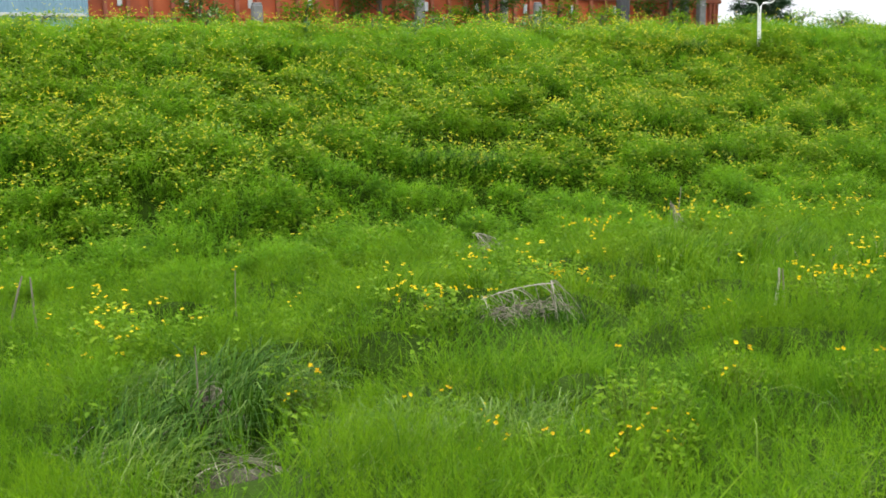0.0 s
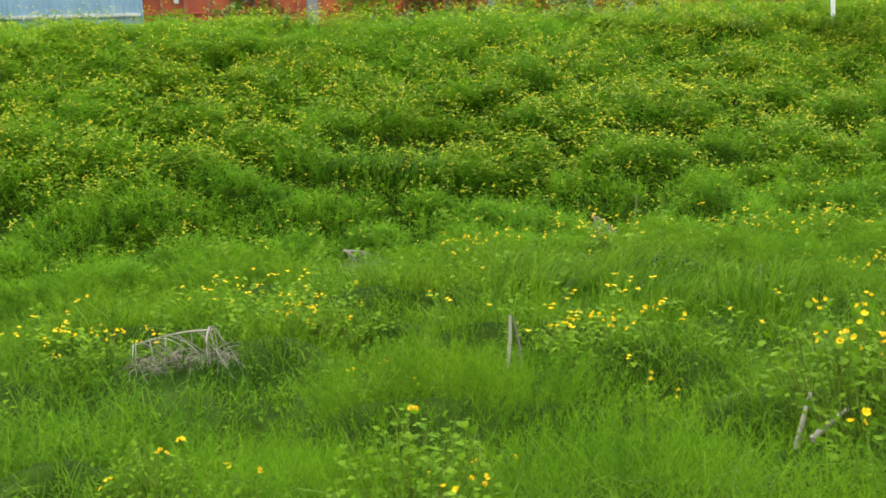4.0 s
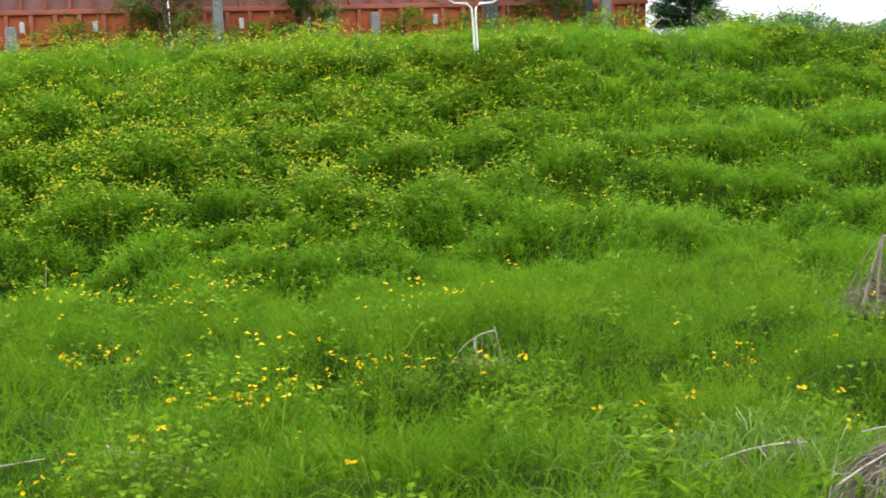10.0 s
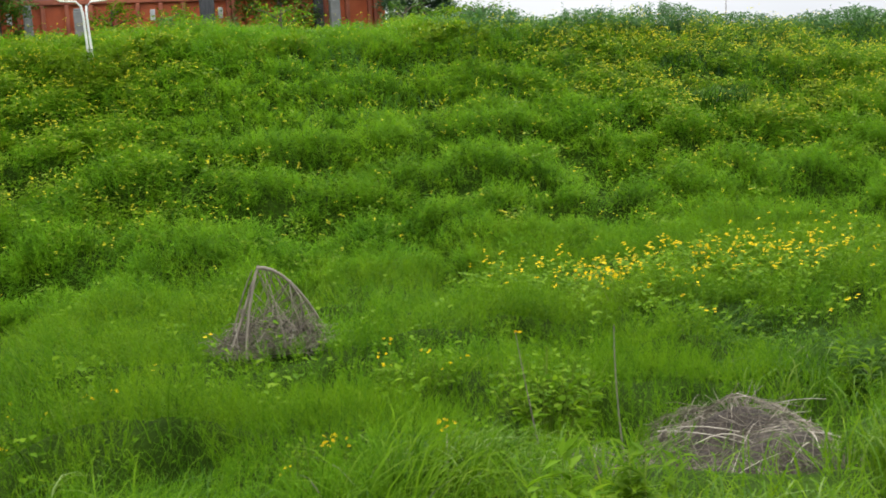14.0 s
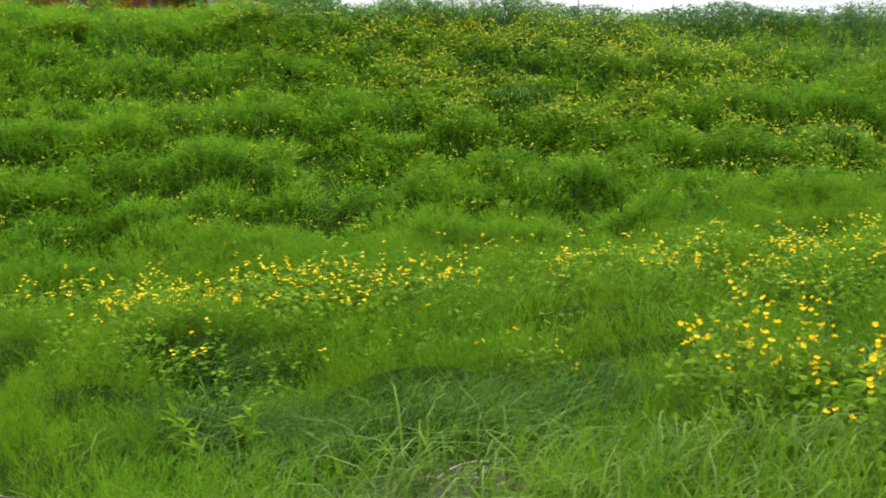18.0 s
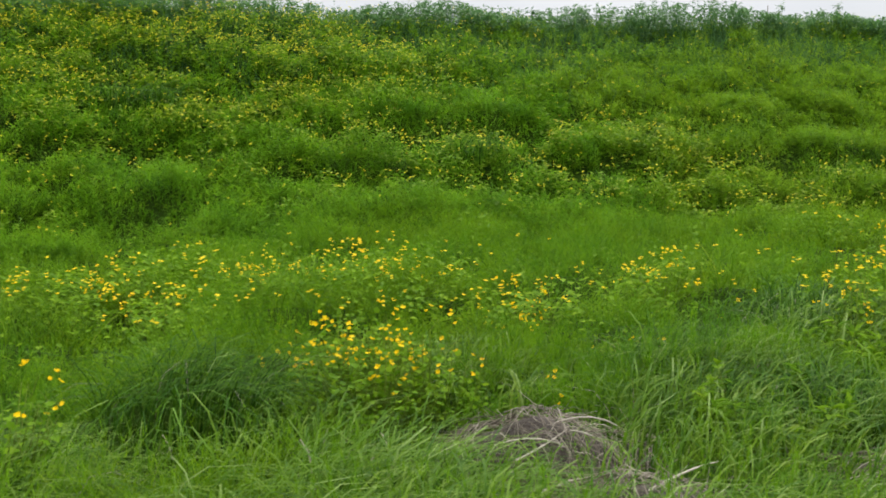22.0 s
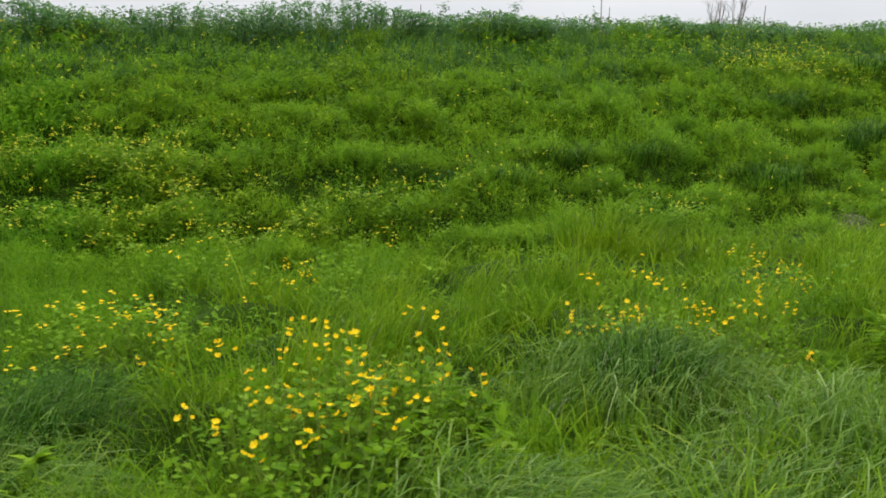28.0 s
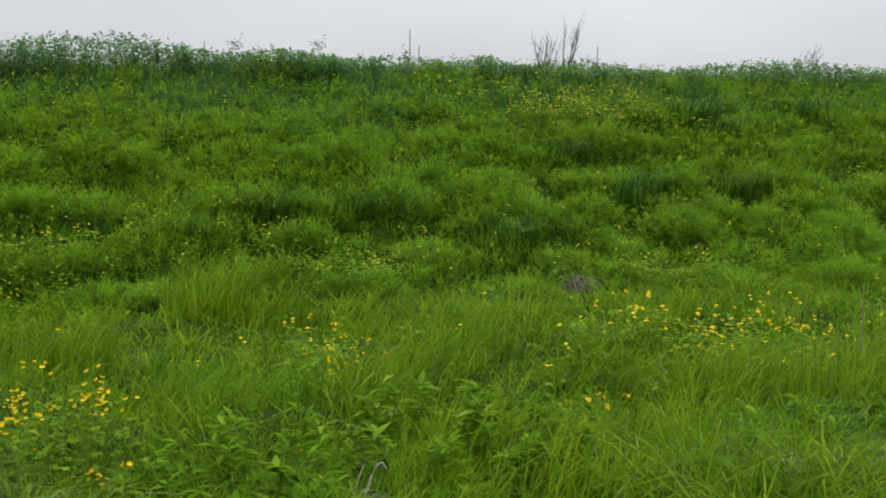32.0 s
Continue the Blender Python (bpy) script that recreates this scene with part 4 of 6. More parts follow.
def make_slope_flowers():
    p = scatter(-1.5, 45, 9.3, 15.8, 180, yellow_share)
    n = len(p)
    h = (1.45 * slope_height(p[:, 0], p[:, 1]) + 0.05) * (0.9 + 0.3 * rng.random(n)) + 0.02
    top = p + np.array([0, 0, 1.0]) * h[:, None]
    q = scatter(-1.5, 40, 4.6, 9.2, 75, flower_band)
    up = 0.26 + 0.20 * rng.random(len(q))
    for name, at, size, mat, label in (("slope_flowers", top, 1.15, PETAL_FAR, "small yellow blossoms dotted over the bank"),
                                       ("meadow_flowers", q + np.array([0, 0, 1.0]) * up[:, None], 1.3, PETAL_MID, "small golden blossoms dotted over the meadow")):
        at = np.repeat(at, 2, 0) + 0.035 * (rng.random((2 * len(at), 3)) - 0.5)
        n, a0 = len(at), 6.28 * rng.random(2 * len(at))
        sets = [leaves(at, a0[:n] + k * 1.57, size * (0.0085 + 0.006 * rng.random(n)), size * (0.011 + 0.005 * rng.random(n)), 0.1 + 0.7 * rng.random(n)) for k in range(4)]
        stuff(name, *merge(sets), mat, label, "wildflowers")


def make_outer_grass():
    """Sparse grass over the ground round about: the path's near side, the level behind the crest, both ends."""
    sets = []
    for x0, x1, y0, y1, dens in ((-14, 54, -8, 1.7, 15), (-14, 54, 16.2, 24, 12), (-14, -0.6, 1.7, 16.2, 24), (46, 58, 1.7, 16.2, 24), (38, 46, 1.7, 7, 24)):
        n = int((x1 - x0) * (y1 - y0) * dens)
        x, y = x0 + (x1 - x0) * rng.random(n), y0 + (y1 - y0) * rng.random(n)
        p = np.stack([x, y, ground_z(x, y) - 0.01], 1)
        sets.append(blades(p, 6.28 * rng.random(n), 0.06 + 0.10 * rng.random(n), 0.018 + 0.012 * rng.random(n), 0.4 + 0.6 * rng.random(n), 3, 0.4 * rng.random(n)))
    stuff("outer_grass", *merge(sets), GRASS, "sparse short grass over the level ground round about", "grass")


make_meadow_grass()
make_meadow_horsetail()
make_outer_grass()
make_verge_grass()
make_crest_weeds()
make_crest_herbs()
make_undergrowth()
make_hollow_shade_sedge()
make_slope_cover()
make_slope_herbs()
make_slope_flowers()


# ---- yellow-flowered clumps in the meadow ----
def flower_mesh(size, cup):
    """Five rounded petals, more or less cupped."""
    v, f = [], []
    for k in range(5):
        a = k * 1.2566 + 0.2 * math.sin(7 * k)
        o, s = np.array([math.cos(a), math.sin(a), 0]), np.array([-math.sin(a), math.cos(a), 0])
        prof = [(0.08, 0.10, 0.0), (0.55, 0.40, 0.18 * cup), (1.0 - 0.15 * cup, 0.50, 0.6 * cup), (1.25 - 0.4 * cup, 0.24, 0.95 * cup)]
        i = len(v)
        for d, w, z in prof:
            v += [o * d - s * w + np.array([0, 0, z + 0.08]), o * d + np.array([0, 0, z]), o * d + s * w + np.array([0, 0, z - 0.04])]
        for r in range(3):
            for q in (i + 3 * r, i + 3 * r + 1):
                f.append((q, q + 1, q + 4, q + 3))
    return mesh_of("flower", np.array(v) * size, np.array(f), PETAL)


FLOWERS = [flower_mesh(0.0095, 0.55), flower_mesh(0.0105, 0.8), flower_mesh(0.0118, 0.45), flower_mesh(0.008, 1.0)]
SMALL_FLOWERS = [flower_mesh(0.011, 0.6), flower_mesh(0.0125, 0.8), flower_mesh(0.010, 0.4), flower_mesh(0.009, 1.0)]
BUTTON = mesh_of("flower_centre", *tubes(np.array([[[0, 0, 0.001], [0, 0, 0.006], [0, 0, 0.009]]]), [0.005], 6), CENTRE)


def make_clump(wide, tall, n_leaf, n_flower, seed, heads=FLOWERS, lobed=True):
    """A celandine clump: branching stems, lobed leaves in tiers, blossoms above them."""
    r = np.random.default_rng(seed)
    root = new("celandine_clump")
    n = max(5, n_leaf // 7)
    rad, az = wide * np.sqrt(r.random(n)), 6.28 * r.random(n)
    foot = np.stack([0.45 * rad * np.cos(az), 0.45 * rad * np.sin(az), np.full(n, -0.04)], 1)
    head = np.stack([rad * np.cos(az), rad * np.sin(az), tall * (0.95 - 0.35 * (rad / wide) ** 2) * (0.62 + 0.42 * r.random(n))], 1)
    mid = 0.5 * (foot + head) + np.stack([0.1 * rad * np.cos(az), 0.1 * rad * np.sin(az), 0.05 * np.ones(n)], 1)
    part("stemwork", *tubes(np.stack([foot, mid, head], 1), np.full(n, 0.0035), 3), STEM, root, "thin pale green stems", kind="stuff")
    who = r.integers(0, n, n_leaf)
    t = 0.30 + 0.72 * np.sqrt(r.random(n_leaf))
    at = foot[who] + (head[who] - foot[who]) * t[:, None] + np.stack([0.12 * (r.random(n_leaf) - 0.5), 0.12 * (r.random(n_leaf) - 0.5), 0.05 * (r.random(n_leaf) - 0.6)], 1)
    az, size, rise = 6.28 * r.random(n_leaf), 0.017 + 0.021 * r.random(n_leaf), 1.5 * r.random(n_leaf) - 0.4
    shape = lobed_leaves(at, az, size, rise) if lobed else leaves(at, az, 1.1 * size, 0.8 * size, rise)
    part("foliage", *shape, CELAN, root, "lobed light green leaves", kind="stuff")
    for k in range(n_flower):
        if k % 3 == 0:
            hub = head[r.integers(0, n)] + np.array([0.10 * (r.random() - 0.5), 0.10 * (r.random() - 0.5), 0.04 + 0.09 * r.random()])
        p = hub + 0.07 * (r.random(3) - 0.5)
        ob = new("blossom", heads[r.integers(0, 4)])
        ob.parent = root
        ob.matrix_basis = Matrix.Translation(Vector(p)) @ pose(0, 0, 0, 80 * r.random() - 15, 60 * r.random() - 30, 360 * r.random())
        tagged(ob, "yellow blossom with cupped petals")
        if k < 3:
            c = new("flower_centre", BUTTON)
            c.parent = ob
    sel = r.integers(0, n, max(4, n_flower // 2))
    b = head[sel]
    e = b + np.stack([0.14 * (r.random(len(sel)) - 0.5), 0.14 * (r.random(len(sel)) - 0.5), 0.03 + 0.07 * r.random(len(sel))], 1)
    part("flower_stalkwork", *tubes(np.stack([b, 0.5 * (b + e), e], 1), np.full(len(sel), 0.002), 3), STEM, root, kind="stuff")
    return root


CLUMP_KINDS = [make_clump(0.26, 0.54, 420, 17, 11), make_clump(0.33, 0.50, 500, 22, 12), make_clump(0.22, 0.34, 280, 9, 13, FLOWERS, False),
               make_clump(0.36, 0.32, 420, 22, 14, SMALL_FLOWERS, False), make_clump(0.20, 0.26, 200, 5, 15, FLOWERS, False), make_clump(0.42, 0.32, 520, 38, 16, SMALL_FLOWERS, False), make_clump(0.30, 0.42, 420, 2, 17),
               make_clump(0.27, 0.52, 420, 30, 18), make_clump(0.33, 0.50, 480, 38, 19)]
LEAFY_PLACES = [(11.25, 5.1), (11.05, 5.0), (21.9, 4.9), (15.2, 4.4), (10.0, 2.75), (19.5, 2.4), (9.4, 4.0), (4.4, 3.1), (2.9, 3.6)]
LOW_PLACES = [(4.0, 2.05), (4.2, 1.95), (4.1, 2.3), (4.3, 2.2)]
SMALL_PLACES = [(2.15, 3.85), (2.35, 3.5), (2.55, 3.1), (2.7, 3.25), (3.8, 3.2), (3.5, 3.75), (4.75, 3.75), (4.7, 5.0), (2.4, 4.5), (1.9, 5.1), (5.8, 4.4), (7.2, 3.8), (8.8, 3.95), (9.2, 4.3), (8.6, 4.3), (9.1, 4.5), (9.0, 3.3), (9.4, 2.9), (9.6, 3.1), (9.65, 5.3),
                (10, 4.9), (10.9, 4.6), (11.05, 5.45), (11.4, 4.3), (11.7, 4.5), (12.3, 4.2), (14.05, 4.2), (14.2, 4.1), (14.65, 3.6), (18.8, 4.85), (18.6, 4.9), (29.7, 4.6), (29.6, 4.4),
                (21.3, 4.6), (22.4, 4.0), (23.3, 4.8), (26.4, 4.7), (27.4, 4.6), (30.7, 5.0), (31.8, 4.6), (32.3, 5.6)]
BAND_PLACES = [(1.0, 6.2), (1.2, 6.8), (3.3, 6.15), (4.1, 7.3), (4.6, 6.6), (6.1, 5.4), (6.4, 8.8), (7.4, 8.4), (8.9, 7.0), (9.0, 8.8), (9.6, 8.5),
               (9.8, 5.6), (10.5, 5.6), (11.1, 6.7), (11.4, 7.2), (12.6, 5.5), (13.1, 5.6), (14.8, 5.3)]
FAR_BAND = [(16.7, 6.5), (16.9, 7.2), (17.2, 6.8), (17.6, 6.9), (17.8, 7.3), (18.3, 7.1), (17.1, 7.6), (19.0, 7.2), (19.8, 7.0), (20.6, 6.9), (21.0, 6.3),
            (21.7, 5.4), (21.7, 7.4), (22.5, 6.8), (23.0, 5.9), (23.4, 6.5), (24.3, 6.2), (25.4, 5.0), (26.4, 5.9), (27.5, 7.8), (30.9, 6.5),
            (31.1, 6.7), (33.3, 6.4), (33.6, 6.9), (34.1, 6.3), (34.6, 6.1)]
for places, kinds, low, high, sink in ((BUSHY_PLACES, (0, 1, 1), 0.95, 1.12, 0.0), (LOW_PLACES, (1, 1, 0), 0.78, 0.86, 0.0), (SMALL_PLACES, (2, 4, 2), 0.75, 1.0, 0.0), (LEAFY_PLACES, (6, 6, 6), 0.8, 1.05, 0.0),
                                       (BAND_PLACES, (3, 5, 2), 0.75, 1.05, 0.0), (FAR_BAND, (5, 3, 5), 0.8, 1.0, 0.0)):
    for x, y in places:
        q = random.uniform(low, high) * (1.2 if places is BUSHY_PLACES and x < 8 else 1.0)
        x, y = x + random.uniform(-0.06, 0.06), y + random.uniform(-0.06, 0.06)
        c = copy_thing(CLUMP_KINDS[random.choice((7, 8) if places is BUSHY_PLACES and x > 18 else kinds)], Matrix.Translation(spot(x, y)) @ pose(0, 0, 0, 0, 0, random.uniform(0, 360)) @ Matrix.Scale(q, 4))
        tagged(c, "tall leafy celandine clump in yellow bloom" if places is BUSHY_PLACES else "celandine clump with yellow blossoms among meadow grass",
               "wildflower", "celandine clumps in the meadow")
for c in CLUMP_KINDS:
    for o in (*c.children_recursive, c):
        bpy.data.objects.remove(o)


# ---- tussocks of long arching blades ----
def make_tussock(mat, wide, tall, n, width, bend, seed):
    global rng
    keep, rng = rng, np.random.default_rng(seed)
    root = new("grass_tussock")
    for name, m, k, label in (("blade_mass", mat, n, ""), ("pale_blade_mass", PALE, n // 9 if mat is SEDGE else 0, "paler arching blades"), ("dry_blade_mass", STRAW, n // 24, "bleached dry blades")):
        if not k:
            continue
        rad, az = wide * np.sqrt(rng.random(k)), 6.28 * rng.random(k)
        base = np.stack([rad * np.cos(az), rad * np.sin(az), np.full(k, -0.05)], 1)
        lean = np.where(rng.random(k) < 0.35, az, 0.4) + 1.4 * (rng.random(k) - 0.5)
        if m is STRAW:
            tall, width = 0.8 * tall, 0.55 * width
        v, f = blades(base, lean, tall * (0.55 + 0.55 * rng.random(k)), width * (0.6 + 0.7 * rng.random(k)), bend * (0.6 + 0.5 * rng.random(k)), 6, 0.22 * rng.random(k), None, 3.6)
        part(name, v, f, m, root, label, kind="stuff")
    rng = keep
    return root


DARK_TUSSOCKS = [make_tussock(SEDGE, 0.30, 0.52, 400, 0.0085, 1.2, 31), make_tussock(SEDGE, 0.36, 0.48, 420, 0.008, 1.25, 32)]
PALE_TUSSOCKS = [make_tussock(PALE, 0.38, 0.46, 330, 0.0085, 1.25, 33), make_tussock(PALE, 0.46, 0.40, 350, 0.008, 1.3, 34), make_tussock(PALE, 0.34, 0.50, 300, 0.009, 1.2, 35)]
UPRIGHT = [make_tussock(OLIVE_GRASS, 0.30, 0.48, 260, 0.0105, 0.6, 36), make_tussock(OLIVE_GRASS, 0.38, 0.42, 280, 0.0095, 0.7, 37)]
FRESH = [make_tussock(GRASS, 0.34, 0.56, 260, 0.012, 0.7, 36), make_tussock(GRASS, 0.40, 0.52, 280, 0.012, 0.8, 37)]
SLOPE_SEDGE = [make_tussock(SEDGE, 0.36, 0.40, 200, 0.014, 0.95, 38)]
PALE_PLACES = [(12.4, 2.8), (12.9, 2.5), (13.4, 2.4), (13.9, 2.6), (11.2, 3.6), (11.6, 3.5), (16.9, 2.5), (17.1, 2.3), (17.7, 2.7),
               (18.2, 2.2), (19.5, 2.6), (19.9, 2.4), (20.3, 2.7), (20.8, 2.3), (21.2, 2.6), (21.5, 2.9), (21.3, 3.3), (23.3, 3.8), (24.8, 3.9), (25.0, 3.5), (24.3, 4.5), (25.9, 4.6), (29.3, 4.0), (29.1, 3.7), (28.9, 4.3), (28.6, 4.4), (28.8, 3.9), (22.3, 4.6), (28.8, 5.0), (28.5, 4.8), (20.4, 3.7), (20.0, 3.9), (23.4, 2.7), (23.9, 2.8),
               (24.4, 2.5), (24.9, 2.9), (25.4, 2.6), (25.8, 3.0), (26.2, 2.5), (28.0, 2.4), (28.4, 2.8), (28.9, 3.1), (29.2, 2.7), (29.5, 3.2), (28.7, 2.4), (30.0, 2.8), (20.1, 3.1), (22.8, 3.4)]
PALE_PLACES = PALE_PLACES + [(1.95, 4.1), (2.3, 3.8), (2.7, 4.0), (2.2, 4.4), (1.2, 5.6), (1.7, 5.5), (0.8, 4.4)]
UPRIGHT_PLACES = [(6.6, 7.4), (6.9, 7.0), (7.2, 6.6), (6.3, 7.3), (6.7, 6.3), (7.5, 6.2), (30.3, 8.4), (30.7, 8.2), (31.0, 8.5), (32.9, 5.2), (33.4, 5.0), (33.9, 5.2), (31.2, 4.4),
                  (30.9, 4.0), (31.5, 3.8), (32.2, 3.9), (31.9, 7.0), (28.2, 7.2), (26.9, 6.4), (29.0, 7.4), (14.2, 3.2), (13.2, 3.0), (30.4, 4.9), (31.0, 5.5), (31.6, 5.0), (32.1, 5.1), (32.5, 5.9), (33.0, 5.7), (33.4, 5.6), (33.8, 5.4), (31.3, 6.1), (30.2, 5.9), (29.9, 6.4), (32.3, 4.4), (31.7, 6.6), (32.8, 6.6), (27.9, 6.0), (28.6, 6.2), (27.4, 5.4), (29.4, 6.9), (33.6, 7.4), (34.6, 7.5), (31.4, 8.0), (32.6, 7.8)]
SLOPE_PLACES = [(6.0, 11.1), (5.7, 11.2), (6.3, 11.0), (20.8, 12.2), (21.0, 12.1), (24.4, 10.9), (28.7, 10.4), (31.0, 10.8), (32.0, 10.8), (35.0, 11.2), (35.3, 11.4), (36.4, 11.3), (34.7, 13.3), (36.7, 13.0),
                (36.9, 12.7), (34.5, 12.0), (30.2, 10.5), (29.6, 10.6), (11.8, 13.9), (38.5, 13.2), (39.6, 12.6), (33.3, 10.2)]
for places, kinds, label, group in ((DARK_PLACES, DARK_TUSSOCKS, "dark green sedge tussock with long arching blades", "sedge tussocks"),
                                    (PALE_PLACES, PALE_TUSSOCKS, "pale green grass tussock with drooping blades", "pale grass tussocks"),
                                    (UPRIGHT_PLACES, UPRIGHT, "bright green tussock of upright grass", "upright grass tussocks"),
                                    (SLOPE_PLACES, SLOPE_SEDGE, "dark sedge tussock growing on the bank", "sedge on the bank")):
    for x, y in places:
        q = random.uniform(0.8, 1.15)
        ob = copy_thing(random.choice(FRESH if kinds is UPRIGHT and x < 26 else kinds), Matrix.Translation(spot(x, y)) @ pose(0, 0, 0, 0, 0, random.uniform(-35, 35)) @ Matrix.Scale(q, 4))
        tagged(ob, label, "grass", group)
for o in DARK_TUSSOCKS + PALE_TUSSOCKS + UPRIGHT + FRESH + SLOPE_SEDGE:
    for ch in (*o.children_recursive, o):
        bpy.data.objects.remove(ch)


# ---- heaps of dead stalks ----
def bent_line(a, b, sag, k=6, wob=0.02, r=random):
    a, b = np.array(a, float), np.array(b, float)
    t = np.linspace(0, 1, k)[:, None]
    off = np.array([r.uniform(-1, 1), r.uniform(-1, 1), 0]) * wob
    return a + (b - a) * t + (4 * t * (1 - t)) * (np.array([0, 0, sag]) + off)


def make_heap(x, y, rx, ry, tall, n, big, label, seed, sharp=1.8, thick=1.0):
    """A dome of matted dead stalks with a few thick ones on top."""
    r = random.Random(seed)
    root = new("dry_stalk_heap")
    root.location = spot(x, y)
    u, w = np.meshgrid(np.linspace(0, 2 * np.pi, 37)[:-1], np.linspace(0, 1, 12))
    rr = 1.0 + 0.25 * (vnoise(np.cos(u) * 1.5 + seed, np.sin(u) * 1.5, 0.6, seed) - 0.5)
    hx, hy = rx * w * rr * np.cos(u), ry * w * rr * np.sin(u)
    lump = lambda p, q: 0.62 + 0.6 * vnoise(np.asarray(p) + seed, np.asarray(q), 0.2, 3)
    hz = tall * (1 - w ** sharp) * lump(hx, hy) - 0.05
    q = [(i * 36 + j, i * 36 + (j + 1) % 36, (i + 1) * 36 + (j + 1) % 36, (i + 1) * 36 + j) for i in range(11) for j in range(36)]
    part("matted_core", np.stack([hx, hy, hz], -1).reshape(-1, 3), np.array(q), LITTER, root, "matted brown dead plant litter")
    lines, rad = [], []
    dome = lambda u, w: tall * (1 - min(1.0, math.hypot(u / rx, w / ry)) ** sharp) * float(lump(u, w)) - 0.02
    for _ in range(n):
        g, d = r.uniform(0, 6.28), math.sqrt(r.random())
        u, w, ln, h = 1.1 * rx * d * math.cos(g), 1.1 * ry * d * math.sin(g), r.uniform(0.08, 0.32), r.gauss(g, 1.1)
        e = np.array([[u + ln * t * math.cos(h), w + ln * t * math.sin(h), 0] for t in np.linspace(-0.5, 0.5, 6)])
        lift, tip = r.uniform(0.0, 0.02), r.choice((0, 0, 0.03, -0.03, 0.08))
        for k in range(6):
            e[k, 2] = max(-0.03, dome(e[k, 0], e[k, 1])) + lift + tip * (k / 5) ** 2 + 0.012 * r.random() - (0.05 if math.hypot(e[k, 0] / rx, e[k, 1] / ry) > 1.15 else 0)
        lines.append(e)
        rad.append(r.uniform(0.0012, 0.003))
    part("stalk_tangle", *tubes(lines, rad, 3), STRAW, root, "thin grey-brown dead stalks", kind="stuff")
    for _ in range(big):
        g, h, ln = r.uniform(0, 6.28), r.uniform(0, 6.28), r.uniform(0.6, 1.25) * rx
        u, w = 0.45 * rx * math.cos(g), 0.45 * ry * math.sin(g)
        z = dome(u, w) + 0.02
        p0, p1 = (u - 0.5 * ln * math.cos(h), w - 0.4 * ln * math.sin(h), z - r.uniform(0.0, 0.45) * tall), (u + 0.5 * ln * math.cos(h), w + 0.4 * ln * math.sin(h), z + r.uniform(-0.35, 0.25) * tall)
        part("thick_stalk", *tubes([bent_line(p0, p1, r.uniform(0.0, 0.06), 7, 0.02, r)], [thick * r.uniform(0.0025, 0.0045)], 5), BLEACHED, root, "pale bent dead stalk")
    return tagged(root, label, "dead plants", "heaps of dead stalks")


def make_stalk_pile(x, y, rx, ry, tall, seed):
    """A flat-topped pile of broken hollow stalks, hanging over its rim and lying crosswise on top."""
    r = random.Random(seed)
    root = make_heap(x, y, 0.86 * rx, 0.86 * ry, 0.92 * tall, 420, 0, "broken grey-brown heap of dead hollow stalks", seed, 5.0)
    for k in range(84):
        g = r.uniform(0, 6.28)
        a, b = r.uniform(0.4, 0.95), r.uniform(0.85, 1.2)
        h = g + r.uniform(-1.2, 1.2)
        p0 = (a * rx * math.cos(g), a * ry * math.sin(g), tall * r.uniform(0.75, 1.02))
        p1 = (b * rx * math.cos(h), b * ry * math.sin(h), tall * r.uniform(-0.05, 0.6))
        part("hanging_stalk", *tubes([bent_line(p0, p1, r.uniform(-0.02, 0.04), 6, 0.02, r)], [r.uniform(0.0018, 0.0045)], 4), BLEACHED if k % 6 == 0 else STRAW, root)
    for k in range(46):
        g, h, ln = r.uniform(0, 6.28), r.uniform(0, 6.28), r.uniform(0.4, 0.95) * rx
        u, w, z = 0.6 * rx * math.cos(g) * r.random(), 0.6 * ry * math.sin(g), tall * r.uniform(0.88, 1.06)
        d = np.array([0.5 * ln * math.cos(h), 0.5 * ln * math.sin(h), 0.0])
        c = np.array([u, w, z])
        part("lying_stalk", *tubes([bent_line(c - d - [0, 0, 0.03], c + d - [0, 0, r.uniform(-0.03, 0.05)], r.uniform(-0.02, 0.02), 6, 0.015, r)], [r.uniform(0.002, 0.005)], 5), BLEACHED if k % 4 == 0 else STRAW, root)
    part("long_stalk", *tubes([bent_line((-0.12, -0.14, 1.06 * tall), (0.30, -0.22, 0.80 * tall), 0.02, 8, 0.01, r)], [0.006], 6), BLEACHED, root, "long pale hollow stalk lying on top")
    return root


make_stalk_pile(8.18, 3.70, 0.29, 0.27, 0.37, 1)
make_heap(8.35, 5.25, 0.26, 0.22, 0.16, 70, 3, "low heap of dead stalks with one long stick", 2)
make_heap(11.8, 2.65, 0.56, 0.48, 0.44, 1100, 14, "rounded brown heap of matted dead stalks", 3, 2.7)
make_heap(15.9, 3.72, 0.44, 0.70, 0.30, 760, 10, "brown heap of matted dead grass in tall weeds", 4, 1.6)
make_heap(22.15, 3.4, 0.50, 0.42, 0.28, 560, 4, "flat spread of dead grass litter", 12, 1.8, 1.4)
make_heap(22.15, 2.6, 0.55, 0.30, 0.18, 340, 4, "trampled brown dead grass beside the path", 21, 1.8, 1.4)
make_heap(22.55, 3.4, 0.35, 0.26, 0.14, 180, 2, "matted brown litter between grass tussocks", 22)
make_heap(17.7, 3.05, 0.34, 0.24, 0.08, 160, 2, "brown dead litter before a sedge tussock", 24)
make_heap(15.1, 3.7, 0.3, 0.2, 0.12, 90, 3, "flattened dead stalks in grass", 13)
make_heap(23.25, 2.75, 0.34, 0.30, 0.12, 200, 2, "brown trampled litter under long grass", 23)
